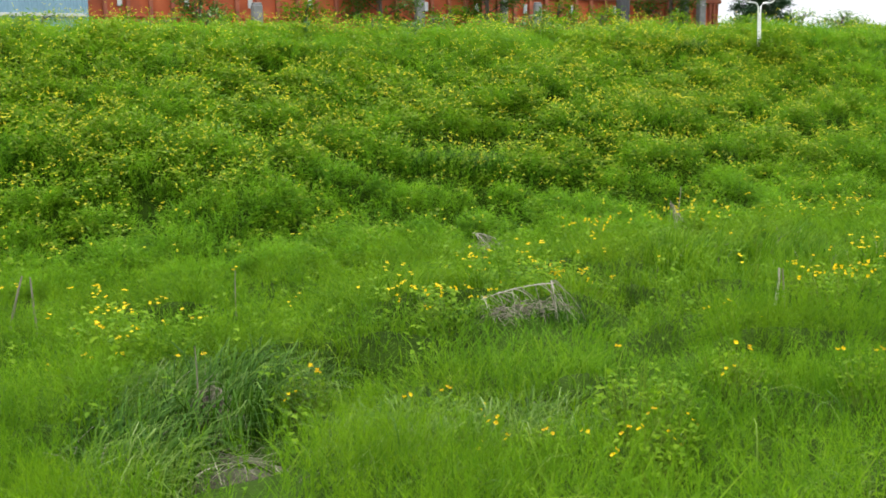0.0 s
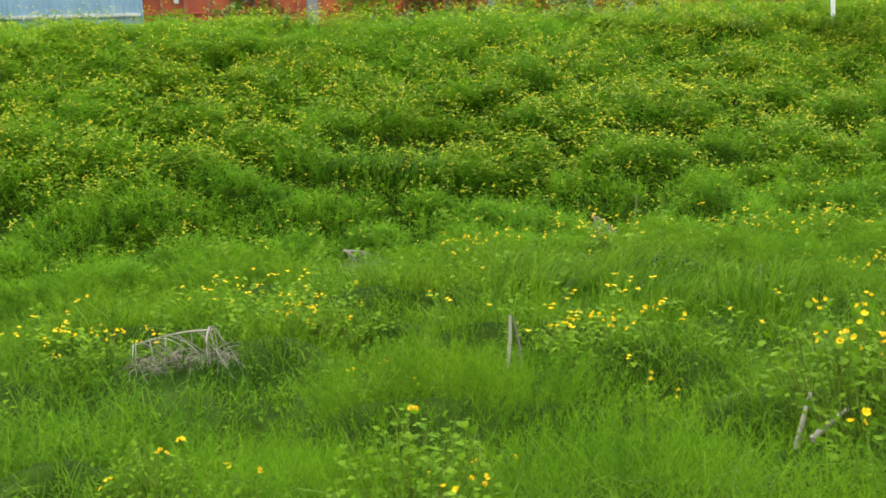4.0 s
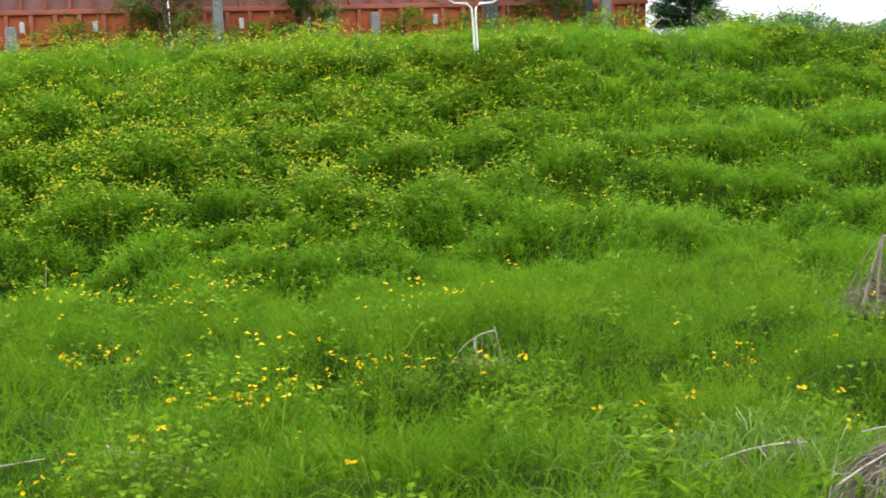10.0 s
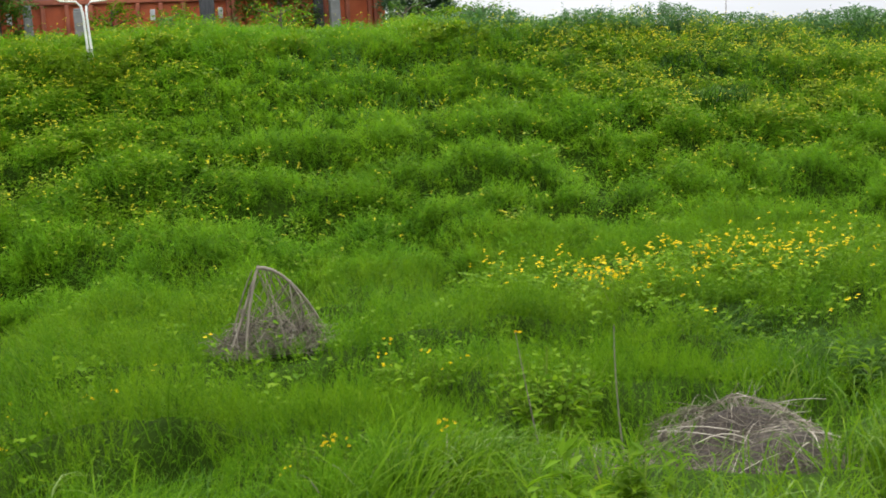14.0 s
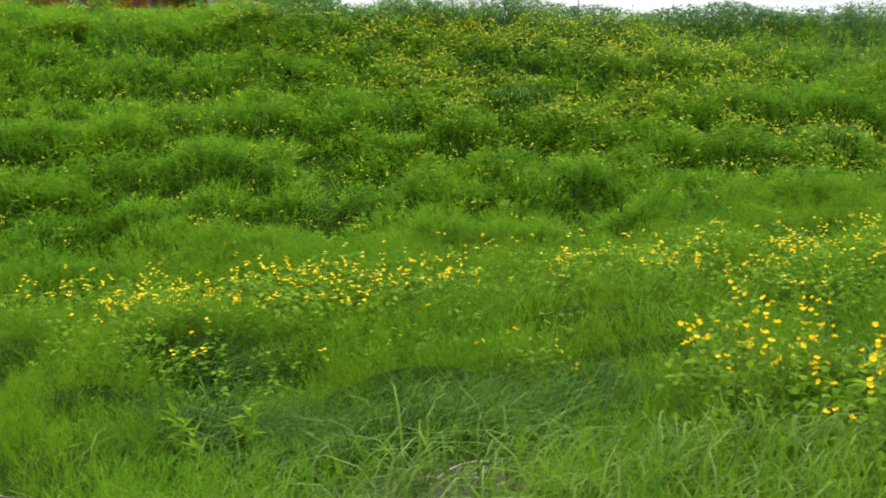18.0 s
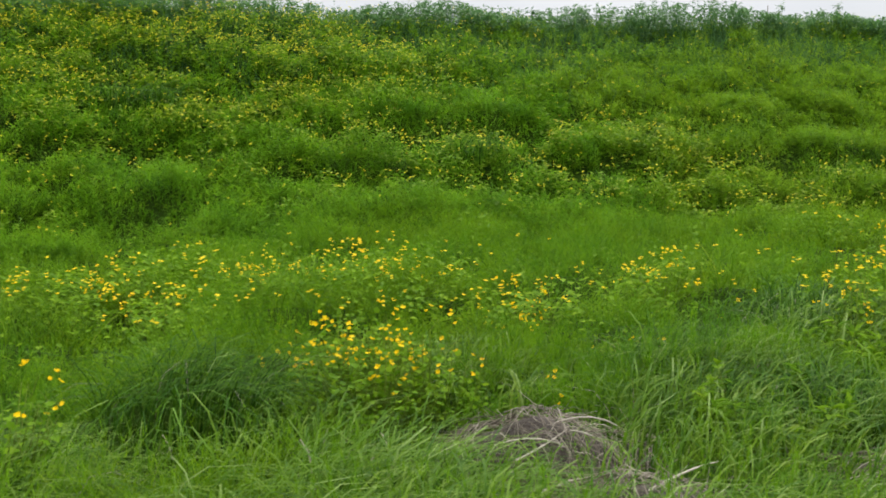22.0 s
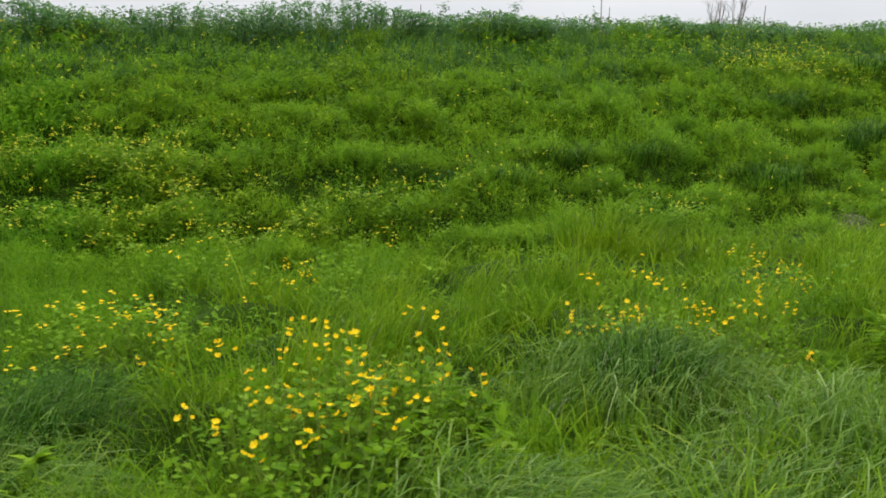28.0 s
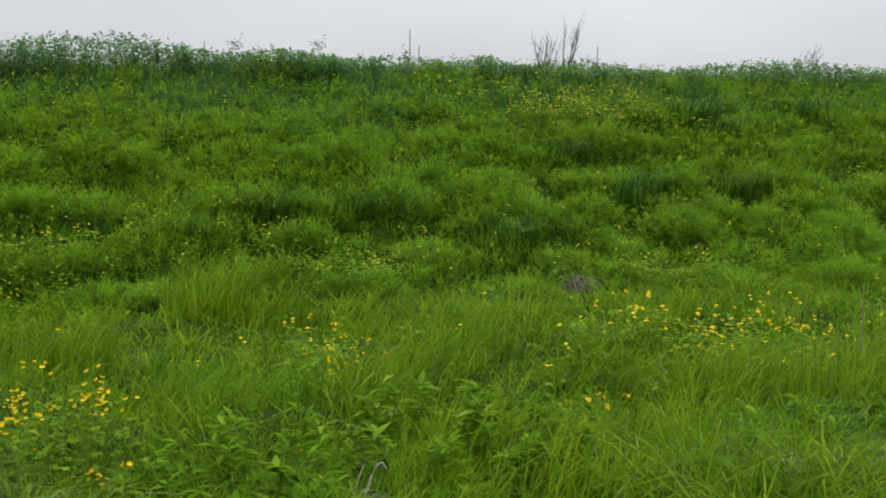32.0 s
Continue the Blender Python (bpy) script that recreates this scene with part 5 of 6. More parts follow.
make_heap(25.35, 3.3, 0.42, 0.3, 0.16, 220, 2, "flat spread of brown dead grass", 14)
make_heap(33.2, 3.9, 0.4, 0.3, 0.2, 160, 3, "brown dead grass heap among green blades", 15)
make_heap(28.5, 3.2, 0.25, 0.25, 0.12, 90, 1, "small patch of brown dead grass", 16)
make_heap(1.45, 5.25, 0.2, 0.16, 0.2, 70, 2, "small tuft of dark dead stems", 17)


def make_sprawl(x, y, wide, tall, n, turn, label, seed):
    """A plant that has collapsed: a slanting ridge stalk, others fanning down from it, a thin tangle below."""
    r = random.Random(seed)
    root = new("collapsed_stalks")
    root.location = spot(x, y)
    c, d = math.cos(turn), math.sin(turn)
    a, b = np.array([-0.5 * wide * c, -0.5 * wide * d, 0.95 * tall]), np.array([0.55 * wide * c, 0.55 * wide * d, 0.45 * tall])
    part("ridge_stalk", *tubes([bent_line(a, b, 0.12 * tall, 7, 0.01, r)], [0.0042], 6), BLEACHED, root, "long pale hollow stalk")
    for k in range(n):
        t = r.random() ** 1.3
        top = a + (b - a) * t + np.array([0, 0, 0.1 * tall])
        foot = top + np.array([r.uniform(-0.1, 0.45) * wide, r.uniform(-0.45, 0.12) * wide, 0])
        foot[2] = r.uniform(-0.06, 0.05)
        part("fallen_stalk", *tubes([bent_line(top, foot, r.uniform(-0.01, 0.05), 6, 0.025, r)], [r.uniform(0.0018, 0.0042)], 4), BLEACHED if k % 3 == 0 else STRAW, root)
    lines, rad = [], []
    for _ in range(7 * n):
        p = np.array([r.uniform(-0.5, 0.6) * wide, r.uniform(-0.35, 0.15) * wide, r.uniform(0, 0.3) * tall])
        h = r.uniform(0, 6.28)
        lines.append(bent_line(p, p + np.array([0.14 * math.cos(h), 0.14 * math.sin(h), r.uniform(-0.06, 0.04)]), 0.02, 4, 0.02, r))
        rad.append(r.uniform(0.0012, 0.0028))
    part("tangle", *tubes(lines, rad, 3), STRAW, root, "thin grey dead stems", kind="stuff")
    return tagged(root, label, "dead plants", "collapsed dead plants")


def make_cone():
    """A collapsed dead plant: bent main stalks meeting at a peak, finer ones hanging from the arch."""
    r = random.Random(5)
    root = new("collapsed_dead_plant")
    root.location = spot(14.28, 6.5, 0.05)
    root.scale = (0.95, 0.95, 0.88)
    top = np.array([-0.07, 0.0, 0.60])
    for p, rad in (((-0.30, -0.10, 0), 0.016), ((-0.20, -0.16, 0.0), 0.014), ((0.05, -0.2, 0.05), 0.006), ((0.1, 0.2, 0), 0.007), ((-0.25, 0.2, 0), 0.008)):
        part("main_stalk", *tubes([bent_line(p, top + np.array([r.uniform(-0.03, 0.03), 0, r.uniform(-0.02, 0.02)]), 0.02, 7, 0.02, r)], [rad], 6), STRAW, root, "pale grey broken stalk")
    t = np.linspace(0, 1, 10)[:, None]
    arch = top + t * np.array([0.46, -0.05, 0]) + np.concatenate([np.zeros((10, 2)), -0.58 * t ** 1.8 + 0.02 * np.sin(t * 3)], 1)
    part("arched_stalk", *tubes([arch], [0.015], 6), STRAW, root, "pale stalk bent over in an arch")
    lines, rad = [], []
    for _ in range(300):
        s = r.random() ** 0.6
        a = arch[int(s * 9)] if r.random() < 0.55 else np.array([-0.07 - 0.25 * s, -0.05, 0.6 * (1 - s) + 0.03])
        g = r.uniform(0, 6.28)
        d = r.uniform(0.5, 1.0)
        b = (0.42 * d * math.cos(g) + 0.01, 0.26 * d * math.sin(g), r.uniform(-0.02, 0.10))
        a = a * np.array([1, 1, r.uniform(0.12, 0.62)]) if r.random() < 0.62 else a
        lines.append(bent_line(a, b, r.uniform(-0.06, 0.03), 6, 0.04, r))
        rad.append(r.uniform(0.002, 0.0045))
    part("hanging_tangle", *tubes(lines, rad, 3), STRAW, root, "tangle of thin hanging dead stems", kind="stuff")
    lines, rad = [], []
    for _ in range(620):
        g, d = r.uniform(0, 6.28), math.sqrt(r.random())
        a = np.array([0.40 * d * math.cos(g), 0.25 * d * math.sin(g), r.uniform(0, 0.05 + 0.26 * (1.0 - d))])
        h = r.uniform(0, 6.28)
        lines.append(bent_line(a, a + np.array([0.13 * math.cos(h), 0.13 * math.sin(h), r.uniform(-0.05, 0.10)]), 0.03, 4, 0.03, r))
        rad.append(r.uniform(0.002, 0.004))
    part("brushy_base", *tubes(lines, rad, 3), STRAW, root, "matted brown dead stems", kind="stuff")
    tagged(root, "tent-shaped collapsed dead plant with bent grey stalks", "dead plant")


make_heap(1.40, 4.55, 0.26, 0.42, 0.12, 170, 2, "brown dead grass in a bare dip", 18)
make_heap(30.72, 4.12, 0.2, 0.14, 0.12, 90, 1, "small brown tuft of dead stems under a twig", 19)
make_heap(33.75, 9.35, 0.2, 0.15, 0.08, 60, 1, "grey dead litter at the bank foot", 20)
make_sprawl(9.32, 4.72, 0.42, 0.26, 16, -0.3, "fan of broken grey stalks sunk in grass", 5)
make_sprawl(3.72, 5.92, 0.46, 0.21, 26, 2.7, "pale collapsed stalks leaning over meadow grass", 7)
make_sprawl(7.68, 9.08, 0.34, 0.42, 20, 0.5, "grey collapsed stalks below the bank", 8)
make_sprawl(5.44, 9.35, 0.36, 0.20, 18, 0.4, "small grey sprawl of stalks at the bank foot", 9)
make_sprawl(11.08, 5.75, 0.20, 0.24, 10, 2.9, "few pale stalks leaning together above grass", 10)
make_sprawl(11.5, 3.5, 0.42, 0.26, 26, 2.8, "sprawl of pale dead stalks arching over grass", 6)
make_cone()


def make_stick(name, x, y, to, rad, label, lift=0.0, sag=0.0):
    me = mesh_of(name, *tubes([bent_line((0, 0, -0.05), to, sag, 6, 0.015)], [rad], 6), STRAW if name in ("dead_stalk", "seed_spike") else BLEACHED)
    ob = new(name, me)
    ob.location = spot(x, y, lift)
    return tagged(ob, label, "stick")


make_stick("wooden_stake", 5.46, 5.4, (0.04, 0, 0.31), 0.015, "pale weathered stake standing in grass")
make_stick("dead_stalk", 5.56, 5.38, (-0.05, 0.0, 0.31), 0.010, "pale broken dead stalk")
make_stick("dead_stalk", 1.4, 5.3, (0.0, 0.0, 0.42), 0.006, "dark thin dead stem in meadow")
make_stick("dead_stalk", 0.75, 7.6, (0.12, 0.0, 0.42), 0.013, "pale broken stalk leaning in grass")
make_stick("dead_stalk", 0.95, 7.6, (-0.03, 0.0, 0.44), 0.011, "pale dead stalk standing in grass")
make_stick("dead_stalk", 2.3, 7.5, (0.0, 0.0, 0.36), 0.006, "thin pale dead stalk")
make_stick("lying_stick", 8.22, 5.1, (0.60, 0.02, 0.0), 0.006, "long pale stick lying over grass", 0.10, 0.01)
make_stick("lying_stick", 3.22, 4.05, (0.16, -0.42, 0.02), 0.010, "grey stick slanting down into grass", 0.14, 0.0)
make_stick("dead_stalk", 12.1, 2.75, (0.10, 0.0, 0.42), 0.003, "thin straw-coloured stalk beside a heap")
make_stick("dead_stalk", 11.85, 2.65, (0.10, 0.0, 0.52), 0.003, "thin seed stalk rising from a heap")
make_stick("broken_branch", 6.18, 3.72, (0.07, 0.0, 0.24), 0.017, "broken grey branch stump standing in grass")
make_stick("broken_branch", 6.22, 3.66, (0.26, 0.06, 0.05), 0.016, "grey broken branch lying in grass", 0.08, 0.02)
make_stick("dead_stalk", 8.3, 9.8, (0.06, 0.0, 0.4), 0.008, "grey dead stalk on the bank foot")
make_stick("dead_stalk", 15.0, 3.85, (-0.12, 0.0, 0.62), 0.0035, "tall dry seed stalk above grass")
make_stick("dead_stalk", 15.2, 3.5, (-0.05, 0.0, 0.62), 0.004, "tall brown and green seed stalk")
make_stick("bent_twig", 30.68, 4.25, (0.12, 0.0, 0.20), 0.007, "pale twig bent over in an arch", 0, 0.12)
make_stick("bent_twig", 30.62, 4.25, (0.08, -0.03, 0.24), 0.004, "pale leaning twig in grass", 0, 0.05)
make_stick("dead_stalk", 34.3, 5.9, (-0.03, 0.0, 0.6), 0.007, "thin pale dead stalk among flowers")


# ---- leafy weeds near the path and along the crest ----
def make_weed(tall, n_stem, mat, leaf, seed, spread=0.12):
    """Upright stems with tiers of toothed leaves, crowded at the tip."""
    global rng
    keep, rng = rng, np.random.default_rng(seed)
    root = new("tall_weed")
    a = 6.28 * rng.random(n_stem)
    foot = np.stack([0.4 * spread * np.cos(a), 0.4 * spread * np.sin(a), np.full(n_stem, -0.05)], 1)
    head = np.stack([spread * np.cos(a), spread * np.sin(a), tall * (0.7 + 0.35 * rng.random(n_stem))], 1)
    line = np.stack([foot, 0.5 * (foot + head), head], 1)
    part("stemwork", *tubes(line, np.full(n_stem, 0.004), 4), STEM, root, kind="stuff")
    k = 26
    t = 0.25 + 0.77 * rng.random((n_stem, k)) ** 0.8
    at = (foot[:, None] + (head - foot)[:, None] * t[..., None]).reshape(-1, 3)
    m = len(at)
    part("leafage", *leaves(at, 6.28 * rng.random(m), leaf * (0.6 + 0.6 * rng.random(m)), leaf * 0.32 * (0.7 + 0.5 * rng.random(m)), 0.9 * rng.random(m) - 0.1), mat, root, kind="stuff")
    rng = keep
    return root


NEAR_WEEDS = [make_weed(0.5, 9, CELAN, 0.11, 51, 0.22), make_weed(0.42, 8, HERB, 0.10, 52, 0.2)]
SHOOTS = [make_weed(0.36, 16, GRASS, 0.09, 57, 0.34), make_weed(0.42, 13, CELAN, 0.10, 58, 0.28)]
for i, (x, y) in enumerate([(30.0, 4.3), (30.35, 4.4), (30.2, 4.0), (31.2, 4.2), (31.5, 4.4), (31.0, 4.5), (31.3, 3.8), (25.75, 3.5), (27.2, 3.2), (24.0, 4.0), (23.2, 3.3), (19.5, 3.2), (19.35, 3.0), (19.7, 2.9), (19.55, 2.7), (32.5, 3.9), (33.0, 4.1)]):
    tagged(copy_thing(SHOOTS[i % 2], Matrix.Translation(spot(x, y)) @ pose(0, 0, 0, 0, 0, 77 * i) @ Matrix.Scale(0.8 + 0.1 * (i % 3), 4)), "fresh green shoots with narrow leaves", "weed", "narrow-leaved shoots")
SIGN_WEED = make_weed(0.36, 14, HERB, 0.06, 59, 0.26)
CREST_WEEDS = [make_weed(0.50, 5, WEED, 0.10, 53, 0.14), make_weed(0.40, 4, WEED, 0.09, 54, 0.16), make_weed(0.62, 3, WEED, 0.09, 55, 0.10), make_weed(0.34, 6, SHRUB, 0.08, 56, 0.2)]
for i, (x, y) in enumerate([(11.0, 3.1), (11.4, 2.8), (14.4, 2.2), (14.65, 2.35), (9.9, 2.6), (19.4, 2.2), (10.9, 4.6), (11.5, 4.4), (17.0, 4.3), (24.5, 2.3), (15.2, 4.2)]):
    tagged(copy_thing(NEAR_WEEDS[i % 2], Matrix.Translation(spot(x, y)) @ pose(0, 0, 0, 0, 0, 77 * i) @ Matrix.Scale(0.72, 4)), "leafy bright green weed in the meadow edge", "weed", "leafy meadow weeds")
CREST_X = [18.1, 18.8, 20.05, 20.8, 21.3, 22.1, 23.7, 28.1, 28.7, 29.6, 29.8, 30.5, 30.8, 31.0, 33.4, 33.55, 36.1, 37.0, 39.8, 27.1, 23.5, 26.0, 24.6, 32.2, 34.4, 38.2, 40.7, 20.4, 21.0, 29.2, 30.2]
for i, x in enumerate(CREST_X + [random.uniform(0, 44) for _ in range(60)]):
    y = 14.75 + random.uniform(-0.25, 0.5)
    tagged(copy_thing(CREST_WEEDS[i % 4], Matrix.Translation(spot(x, y)) @ pose(0, 0, 0, 0, 0, 61 * i) @ Matrix.Scale(random.uniform(0.5, 0.8) + (0.15 if 26.5 < x < 32.5 else 0), 4)), "dark leafy weed on the crest of the bank", "weed", "weeds along the crest")
for i, (x, y) in enumerate([(13.2, 13.75), (13.4, 13.6), (13.62, 13.7), (13.0, 13.9), (13.85, 13.85), (13.3, 13.5), (13.55, 13.45), (13.45, 13.75)]):
    tagged(copy_thing(SIGN_WEED, Matrix.Translation(spot(x, y)) @ pose(0, 0, 0, 0, 0, 50 * i) @ Matrix.Scale(1.1, 4)), "leafy green weed round the foot of the sign", "weed", "weeds round the sign")
for o in NEAR_WEEDS + [SIGN_WEED] + SHOOTS + CREST_WEEDS:
    for c in (*o.children_recursive, o):
        bpy.data.objects.remove(c)


def make_dead_shrub(x, y, tall, seed):
    r = random.Random(seed)
    root = new("leafless_shrub")
    root.location = spot(x, y)
    for _ in range(9):
        a = r.uniform(0, 6.28)
        e = np.array([0.22 * math.cos(a), 0.1 * math.sin(a), tall * r.uniform(0.7, 1.05)])
        line = bent_line((0, 0, -0.05), e, 0.02, 6, 0.04, r)
        b = part("branch", *tubes([line], [0.007], 4), BARK, root)
        tw = [bent_line(line[k], line[k] + np.array([r.uniform(-0.1, 0.1), r.uniform(-0.1, 0.1), r.uniform(0.08, 0.2)]), 0.01, 4, 0.01, r) for k in (2, 3, 4, 4, 5)]
        part("twig_spray", *tubes(tw, [0.003] * 5, 3), BARK, b, kind="stuff")
    tagged(root, "bare leafless shrub on the crest", "shrub")


make_dead_shrub(35.7, 14.9, 0.85, 3)
make_dead_shrub(39.8, 15.0, 0.6, 4)
make_dead_shrub(35.4, 14.9, 0.6, 6)
for x, h in ((33.36, 0.72), (33.5, 0.5), (35.37, 0.66), (30.6, 0.5), (36.15, 0.55), (22.84, 0.6)):
    make_stick("seed_spike", x, 14.8, (0.02, 0, h), 0.012, "slender dark seed spike on the crest")


# ---- steel containers behind the crest ----
FACE_Y = 21.3


def make_container(x0, x1, label):
    root = new("steel_container")
    root.location = (x0, FACE_Y, 1.86)
    w = x1 - x0
    solid("lower_side", box(w / 2, 1.2, 0.62, w - 0.02, 2.4, 1.24, 0.02), ORANGE, root, "bright orange painted lower side")
    solid("upper_side", box(w / 2, 1.22, 1.98, w - 0.04, 2.36, 1.48, 0.02), MAROON, root, "faded maroon upper side")
    solid("middle_rail", box(w / 2, -0.03, 1.27, w, 0.10, 0.09, 0.012), RIB, root, "orange-red horizontal rail")
    solid("lower_rail", box(w / 2, -0.01, 0.72, w, 0.05, 0.05, 0.01), ORANGE, root)
    solid("top_rail", box(w / 2, -0.02, 2.72, w, 0.10, 0.10, 0.012), RIB, root)
    solid("upper_bar", box(w / 2, 0.0, 1.85, w, 0.05, 0.04, 0.008), RIB, root)
    n = max(3, int(w / 0.42))
    for k in range(n + 1):
        x = 0.06 + (w - 0.12) * k / n
        solid("rib", box(x, -0.035, 2.0, 0.06, 0.09, 1.36, 0.008), RIB, root)
        solid("rib", box(x + (0.16 if k < n else -0.16), -0.03, 0.62, 0.075, 0.13, 1.2, 0.008), RIB, root)
        if k % 3 == 0 and 0 < k < n:
            solid("lashing_bracket", box(x, -0.09, 1.0, 0.09, 0.04, 0.2, 0.008), STEEL, root, "grey steel bracket")
    return tagged(root, label, "container", "steel containers")


make_container(3.15, 9.6, "orange ribbed steel container standing behind the crest")
make_container(9.6, 16.4, "orange and faded maroon ribbed steel container")
make_container(16.4, 19.2, "short faded maroon steel container overgrown by shrubs")


def make_sheet_fence():
    root = new("sheet_metal_fence")
    z = float(ground_z(2.0, 21.0))
    root.location = (-4.0, 21.0, z - 0.05)
    for k in range(10):
        xs = np.linspace(0, 0.80, 33)
        yy = 0.018 * np.sin(xs * 2 * np.pi / 0.1)
        front = np.stack([xs, yy, np.zeros(33)], 1)
        v = np.concatenate([front, front + [0, 0, 2.0], front + [0, 0.004, 0], front + [0, 0.004, 2.0]])
        f = [(i, i + 1, 34 + i, 33 + i) for i in range(32)] + [(66 + i, 99 + i, 100 + i, 67 + i) for i in range(32)] + [(33 + i, 34 + i, 100 + i, 99 + i) for i in range(32)]
        s = part("sheet", v, np.array(f), SHEET, root)
        s.location = (0.785 * k, 0.003 * (k % 2), 0)
    solid("rail", box(3.9, -0.045, 0.62, 7.84, 0.04, 0.06, 0.006), STEEL, root)
    solid("rail", box(3.9, -0.045, 1.5, 7.84, 0.04, 0.06, 0.006), STEEL, root)
    tagged(root, "blue-grey corrugated sheet metal fence", "fence")


make_sheet_fence()


def make_post(x, y, tall, mat, label, wide=0.19):
    root = new("fence_post")
    root.location = spot(x, y, -0.05)
    solid("shaft", box(0, 0, tall / 2, wide, wide * 0.8, tall, 0.02), mat, root)
    solid("cap", box(0, 0, tall + 0.015, wide * 0.86, wide * 0.66, 0.05, 0.015), mat, root)
    for h in (0.35, 0.7):
        solid("wire_staple", box(0, -wide * 0.4 - 0.004, tall * h, 0.03, 0.02, 0.02, 0.003), STEEL, root)
    tagged(root, label, "post", "posts along the containers")


make_post(10.45, 20.6, 1.75, CONCRETE, "weathered grey concrete post")
make_post(15.6, 20.5, 1.45, DARK_POST, "dark weathered timber post", 0.26)
make_post(18.0, 20.6, 1.3, CONCRETE, "pale concrete post with a flat top", 0.2)
make_post(17.75, 20.9, 1.25, DARK_POST, "dark weathered post in weeds", 0.18)
make_post(13.35, 20.6, 0.85, CONCRETE, "short grey concrete post in weeds", 0.17)
make_post(6.9, 20.5, 0.85, CONCRETE, "short pale concrete post in weeds", 0.2)
make_post(12.5, 20.6, 0.95, CONCRETE, "grey concrete post among shrubs", 0.15)


def make_sign():
    root = new("yellow_sign")
    root.location = (13.44, 13.9, 1.72)
    base = 1.02
    for sgn in (-1, 1):
        pts = [(0.022 * sgn, 0, 0), (0.020 * sgn - 0.03, 0, 0.75), (0.03 * sgn - 0.035, 0, 0.90), (0.09 * sgn - 0.035, 0, 0.955), (0.26 * sgn - 0.035, 0, 0.965), (0.335 * sgn - 0.035, 0, 1.01),
               (0.36 * sgn - 0.035, 0, 1.09), (0.37 * sgn - 0.04, 0, 1.75)]
        part("frame_tube", *tubes([pts], [0.016], 8), WHITE_TUBE, root, "white painted steel tube")
    part("top_tube", *tubes([[(-0.41, 0, 1.74), (-0.04, 0, 1.76), (0.33, 0, 1.74)]], [0.014], 8), WHITE_TUBE, root)
    plate = solid("plate", box(-0.04, -0.014, base + 0.36, 0.62, 0.006, 0.72, 0.004), YELLOW, root, "yellow painted steel plate")
    for k, w in ((0, 0.36), (1, 0.42), (2, 0.34)):
        solid("writing_bar", box(-0.06, -0.019, base + 0.06 + 0.05 * k, w, 0.004, 0.010, 0), INK, plate)
    for x in (-0.28, 0.20):
        for z in (base + 0.02, base + 0.22, base + 0.70):
            solid("clamp", box(x, -0.02, z, 0.045, 0.03, 0.035, 0.006), STEEL, root, "grey steel clamp")
    tagged(root, "yellow sign plate in a white tube frame", "sign")


make_sign()


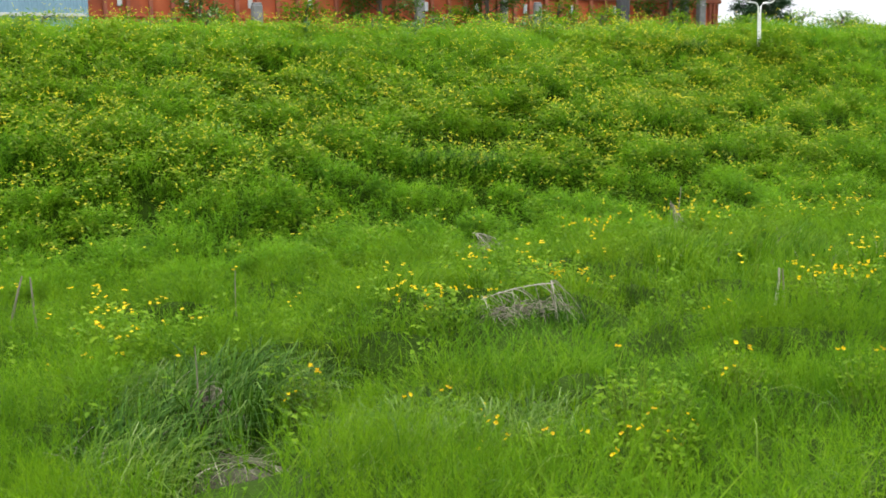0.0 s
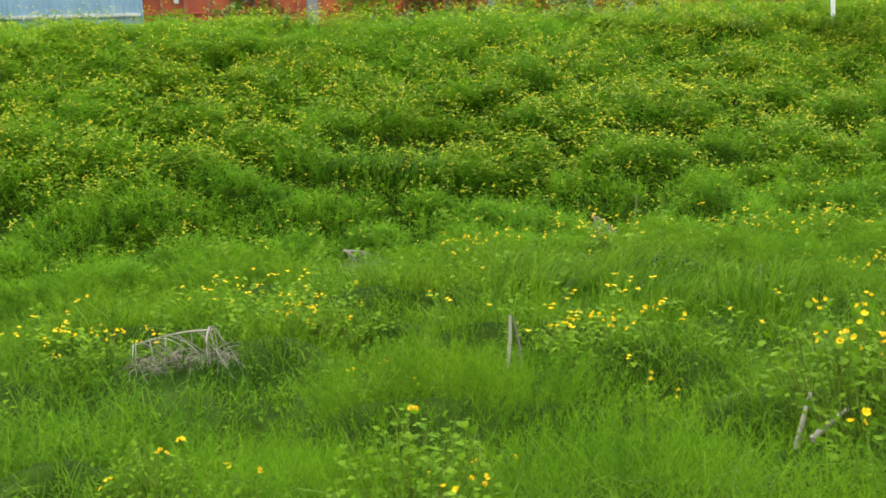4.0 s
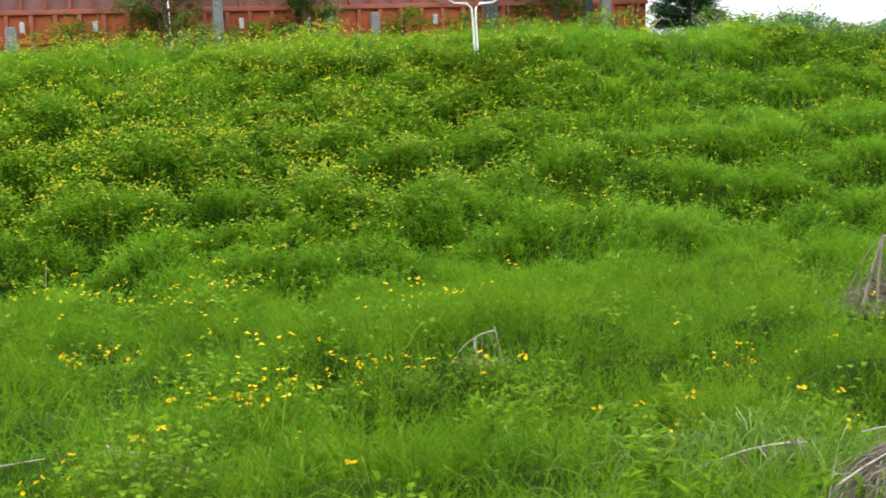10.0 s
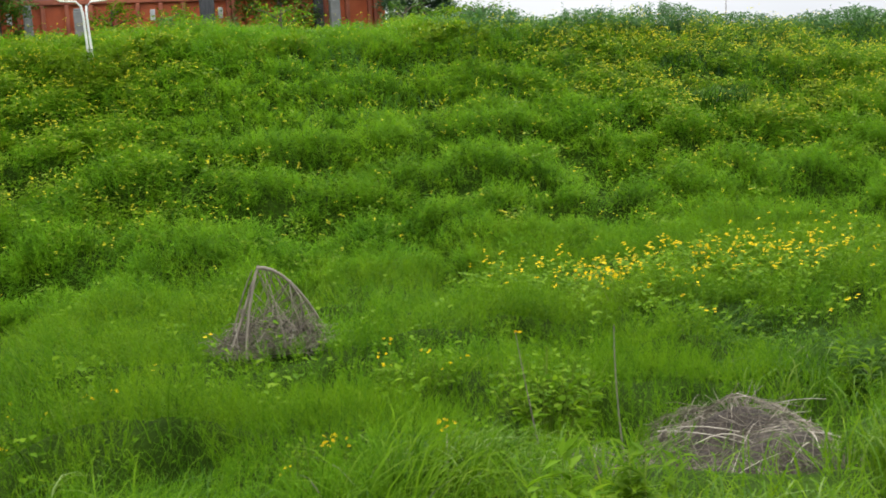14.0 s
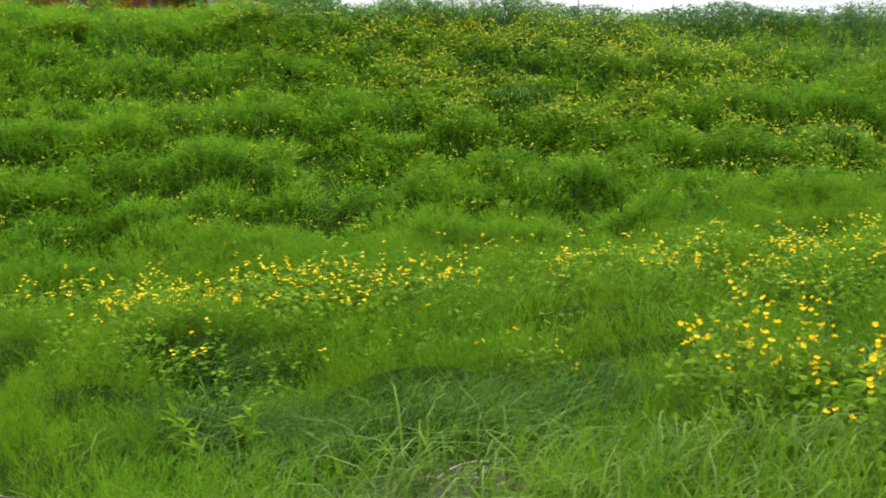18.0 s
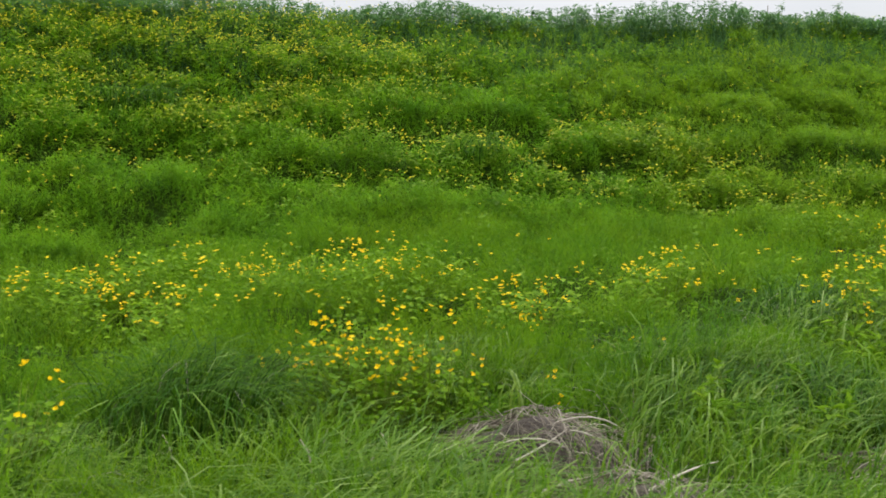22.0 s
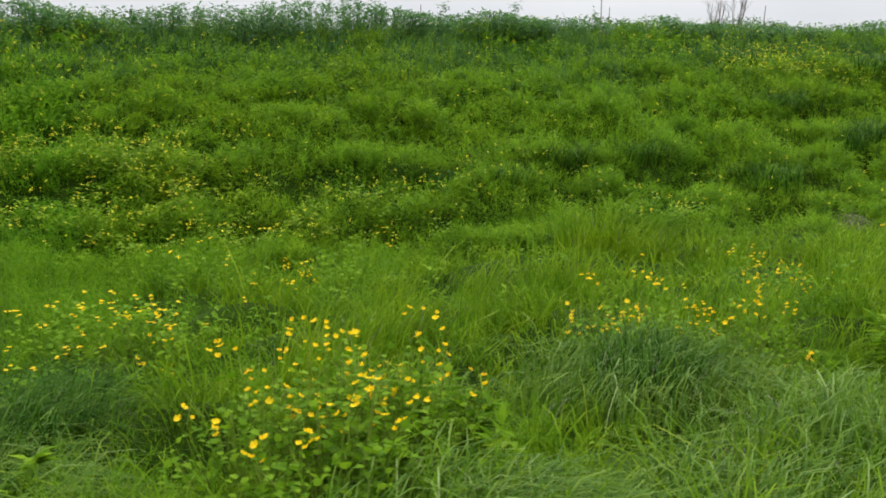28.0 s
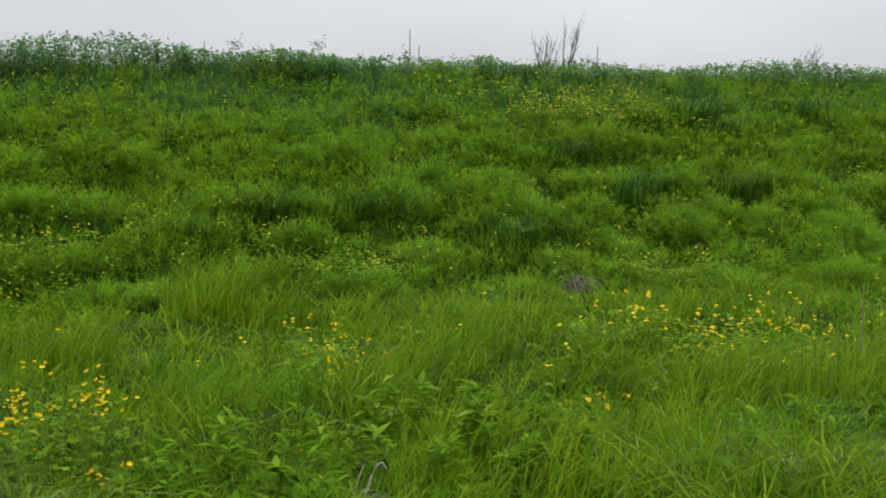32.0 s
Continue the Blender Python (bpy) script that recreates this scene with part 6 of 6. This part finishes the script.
# ---- shrubs and the conifer by the containers ----
def make_shrub(name, x, y, tall, wide, n, mat, leaf, label, seed, limbs=9, cone=False):
    global rng
    keep, rng = rng, np.random.default_rng(seed)
    root = new(name)
    root.location = spot(x, y, -0.05)
    part("trunk", *tubes([np.array([[0, 0, 0], [0.02, 0, 0.3 * tall], [0.0, 0.02, 0.65 * tall], [0.03, 0, 0.97 * tall]])], [0.03 + 0.012 * tall], 7), BARK, root, "dark brown bark")
    ends, lines = [], []
    for k in range(limbs):
        h = tall * (0.12 + 0.8 * (k + 0.5) / limbs)
        a = 2.4 * k + rng.random()
        reach = wide * ((1.02 - 0.85 * h / tall) if cone else (0.55 + 0.5 * math.sin(math.pi * min(1, h / tall + 0.12)))) * (0.7 + 0.5 * rng.random())
        e = np.array([reach * math.cos(a), reach * math.sin(a), h + (0.05 if cone else 0.35) * reach])
        lines.append(np.array([[0, 0, h * 0.92], e * 0.5 + [0, 0, 0.47 * h + 0.03], e]))
        ends.append((np.array([0, 0, h * 0.92]), e))
    part("branchwork", *tubes(lines, [0.014] * limbs, 5), BARK, root, kind="stuff")
    who = rng.integers(0, limbs, n)
    t = 0.2 + 0.85 * np.sqrt(rng.random(n))
    a, b = np.array([e[0] for e in ends])[who], np.array([e[1] for e in ends])[who]
    fuzz = (0.10 if cone else 0.22) * wide
    at = a + (b - a) * t[:, None] + rng.normal(0, 1, (n, 3)) * [fuzz, fuzz, fuzz * 0.75]
    at[:, 2] = np.clip(at[:, 2], 0.05, None)
    part("crown", *leaves(at, 6.28 * rng.random(n), leaf * (0.6 + 0.7 * rng.random(n)), leaf * (0.18 if cone else 0.45) * (0.7 + 0.6 * rng.random(n)), 1.2 * rng.random(n) - 0.4), mat, root, "uneven crown of small leaves", kind="stuff")
    rng = keep
    tagged(root, label, "tree" if cone else "shrub")


make_shrub("shrub", 9.5, 20.5, 1.9, 0.65, 2600, SHRUB, 0.10, "green shrub growing against the orange containers", 61)
make_shrub("shrub", 12.0, 20.5, 2.1, 0.55, 2600, SHRUB, 0.10, "tall green shrub in front of the containers", 62)
make_shrub("shrub", 16.9, 20.4, 2.4, 0.70, 3200, SHRUB, 0.10, "dense green shrub hiding the gap between containers", 63)
make_shrub("shrub", 13.9, 20.6, 0.9, 0.45, 1000, HERB, 0.09, "low bright green bush before the containers", 64)
make_shrub("shrub", 5.8, 20.5, 1.1, 0.5, 1200, SHRUB, 0.09, "low green bush against the containers", 65)
make_shrub("shrub", 7.9, 20.5, 0.9, 0.55, 1200, HERB, 0.09, "low leafy bush against the containers", 66)
make_shrub("shrub", 11.0, 20.3, 0.8, 0.4, 900, HERB, 0.09, "low leafy bush beside a concrete post", 67)
make_shrub("shrub", 19.0, 17.0, 0.42, 0.4, 1000, HERB, 0.08, "low bright leafy bush behind the crest", 68)
make_shrub("shrub", 21.2, 19.5, 0.6, 0.35, 600, SHRUB, 0.08, "thin small-leaved shrub against the sky", 69)
make_shrub("shrub", 4.4, 20.6, 0.6, 0.4, 700, HERB, 0.08, "small leafy bush by the sheet fence", 70)
make_shrub("shrub", 15.0, 20.3, 0.8, 0.45, 900, HERB, 0.08, "low leafy bush beside a dark post", 71)
make_shrub("conifer", 19.6, 20.2, 3.7, 0.85, 18000, CONIFER, 0.16, "dark conifer beside the last container", 72, 46, True)

for k in range(34):
    x, y = random.uniform(-0.5, 19.5), random.uniform(15.2, 18.8)
    make_shrub("bush", x, y, random.uniform(0.32, 0.58), random.uniform(0.25, 0.42), 420, random.choice((HERB, HERB, SHRUB)), 0.075, "low leafy bush on the crest before the containers", 200 + k, 6)
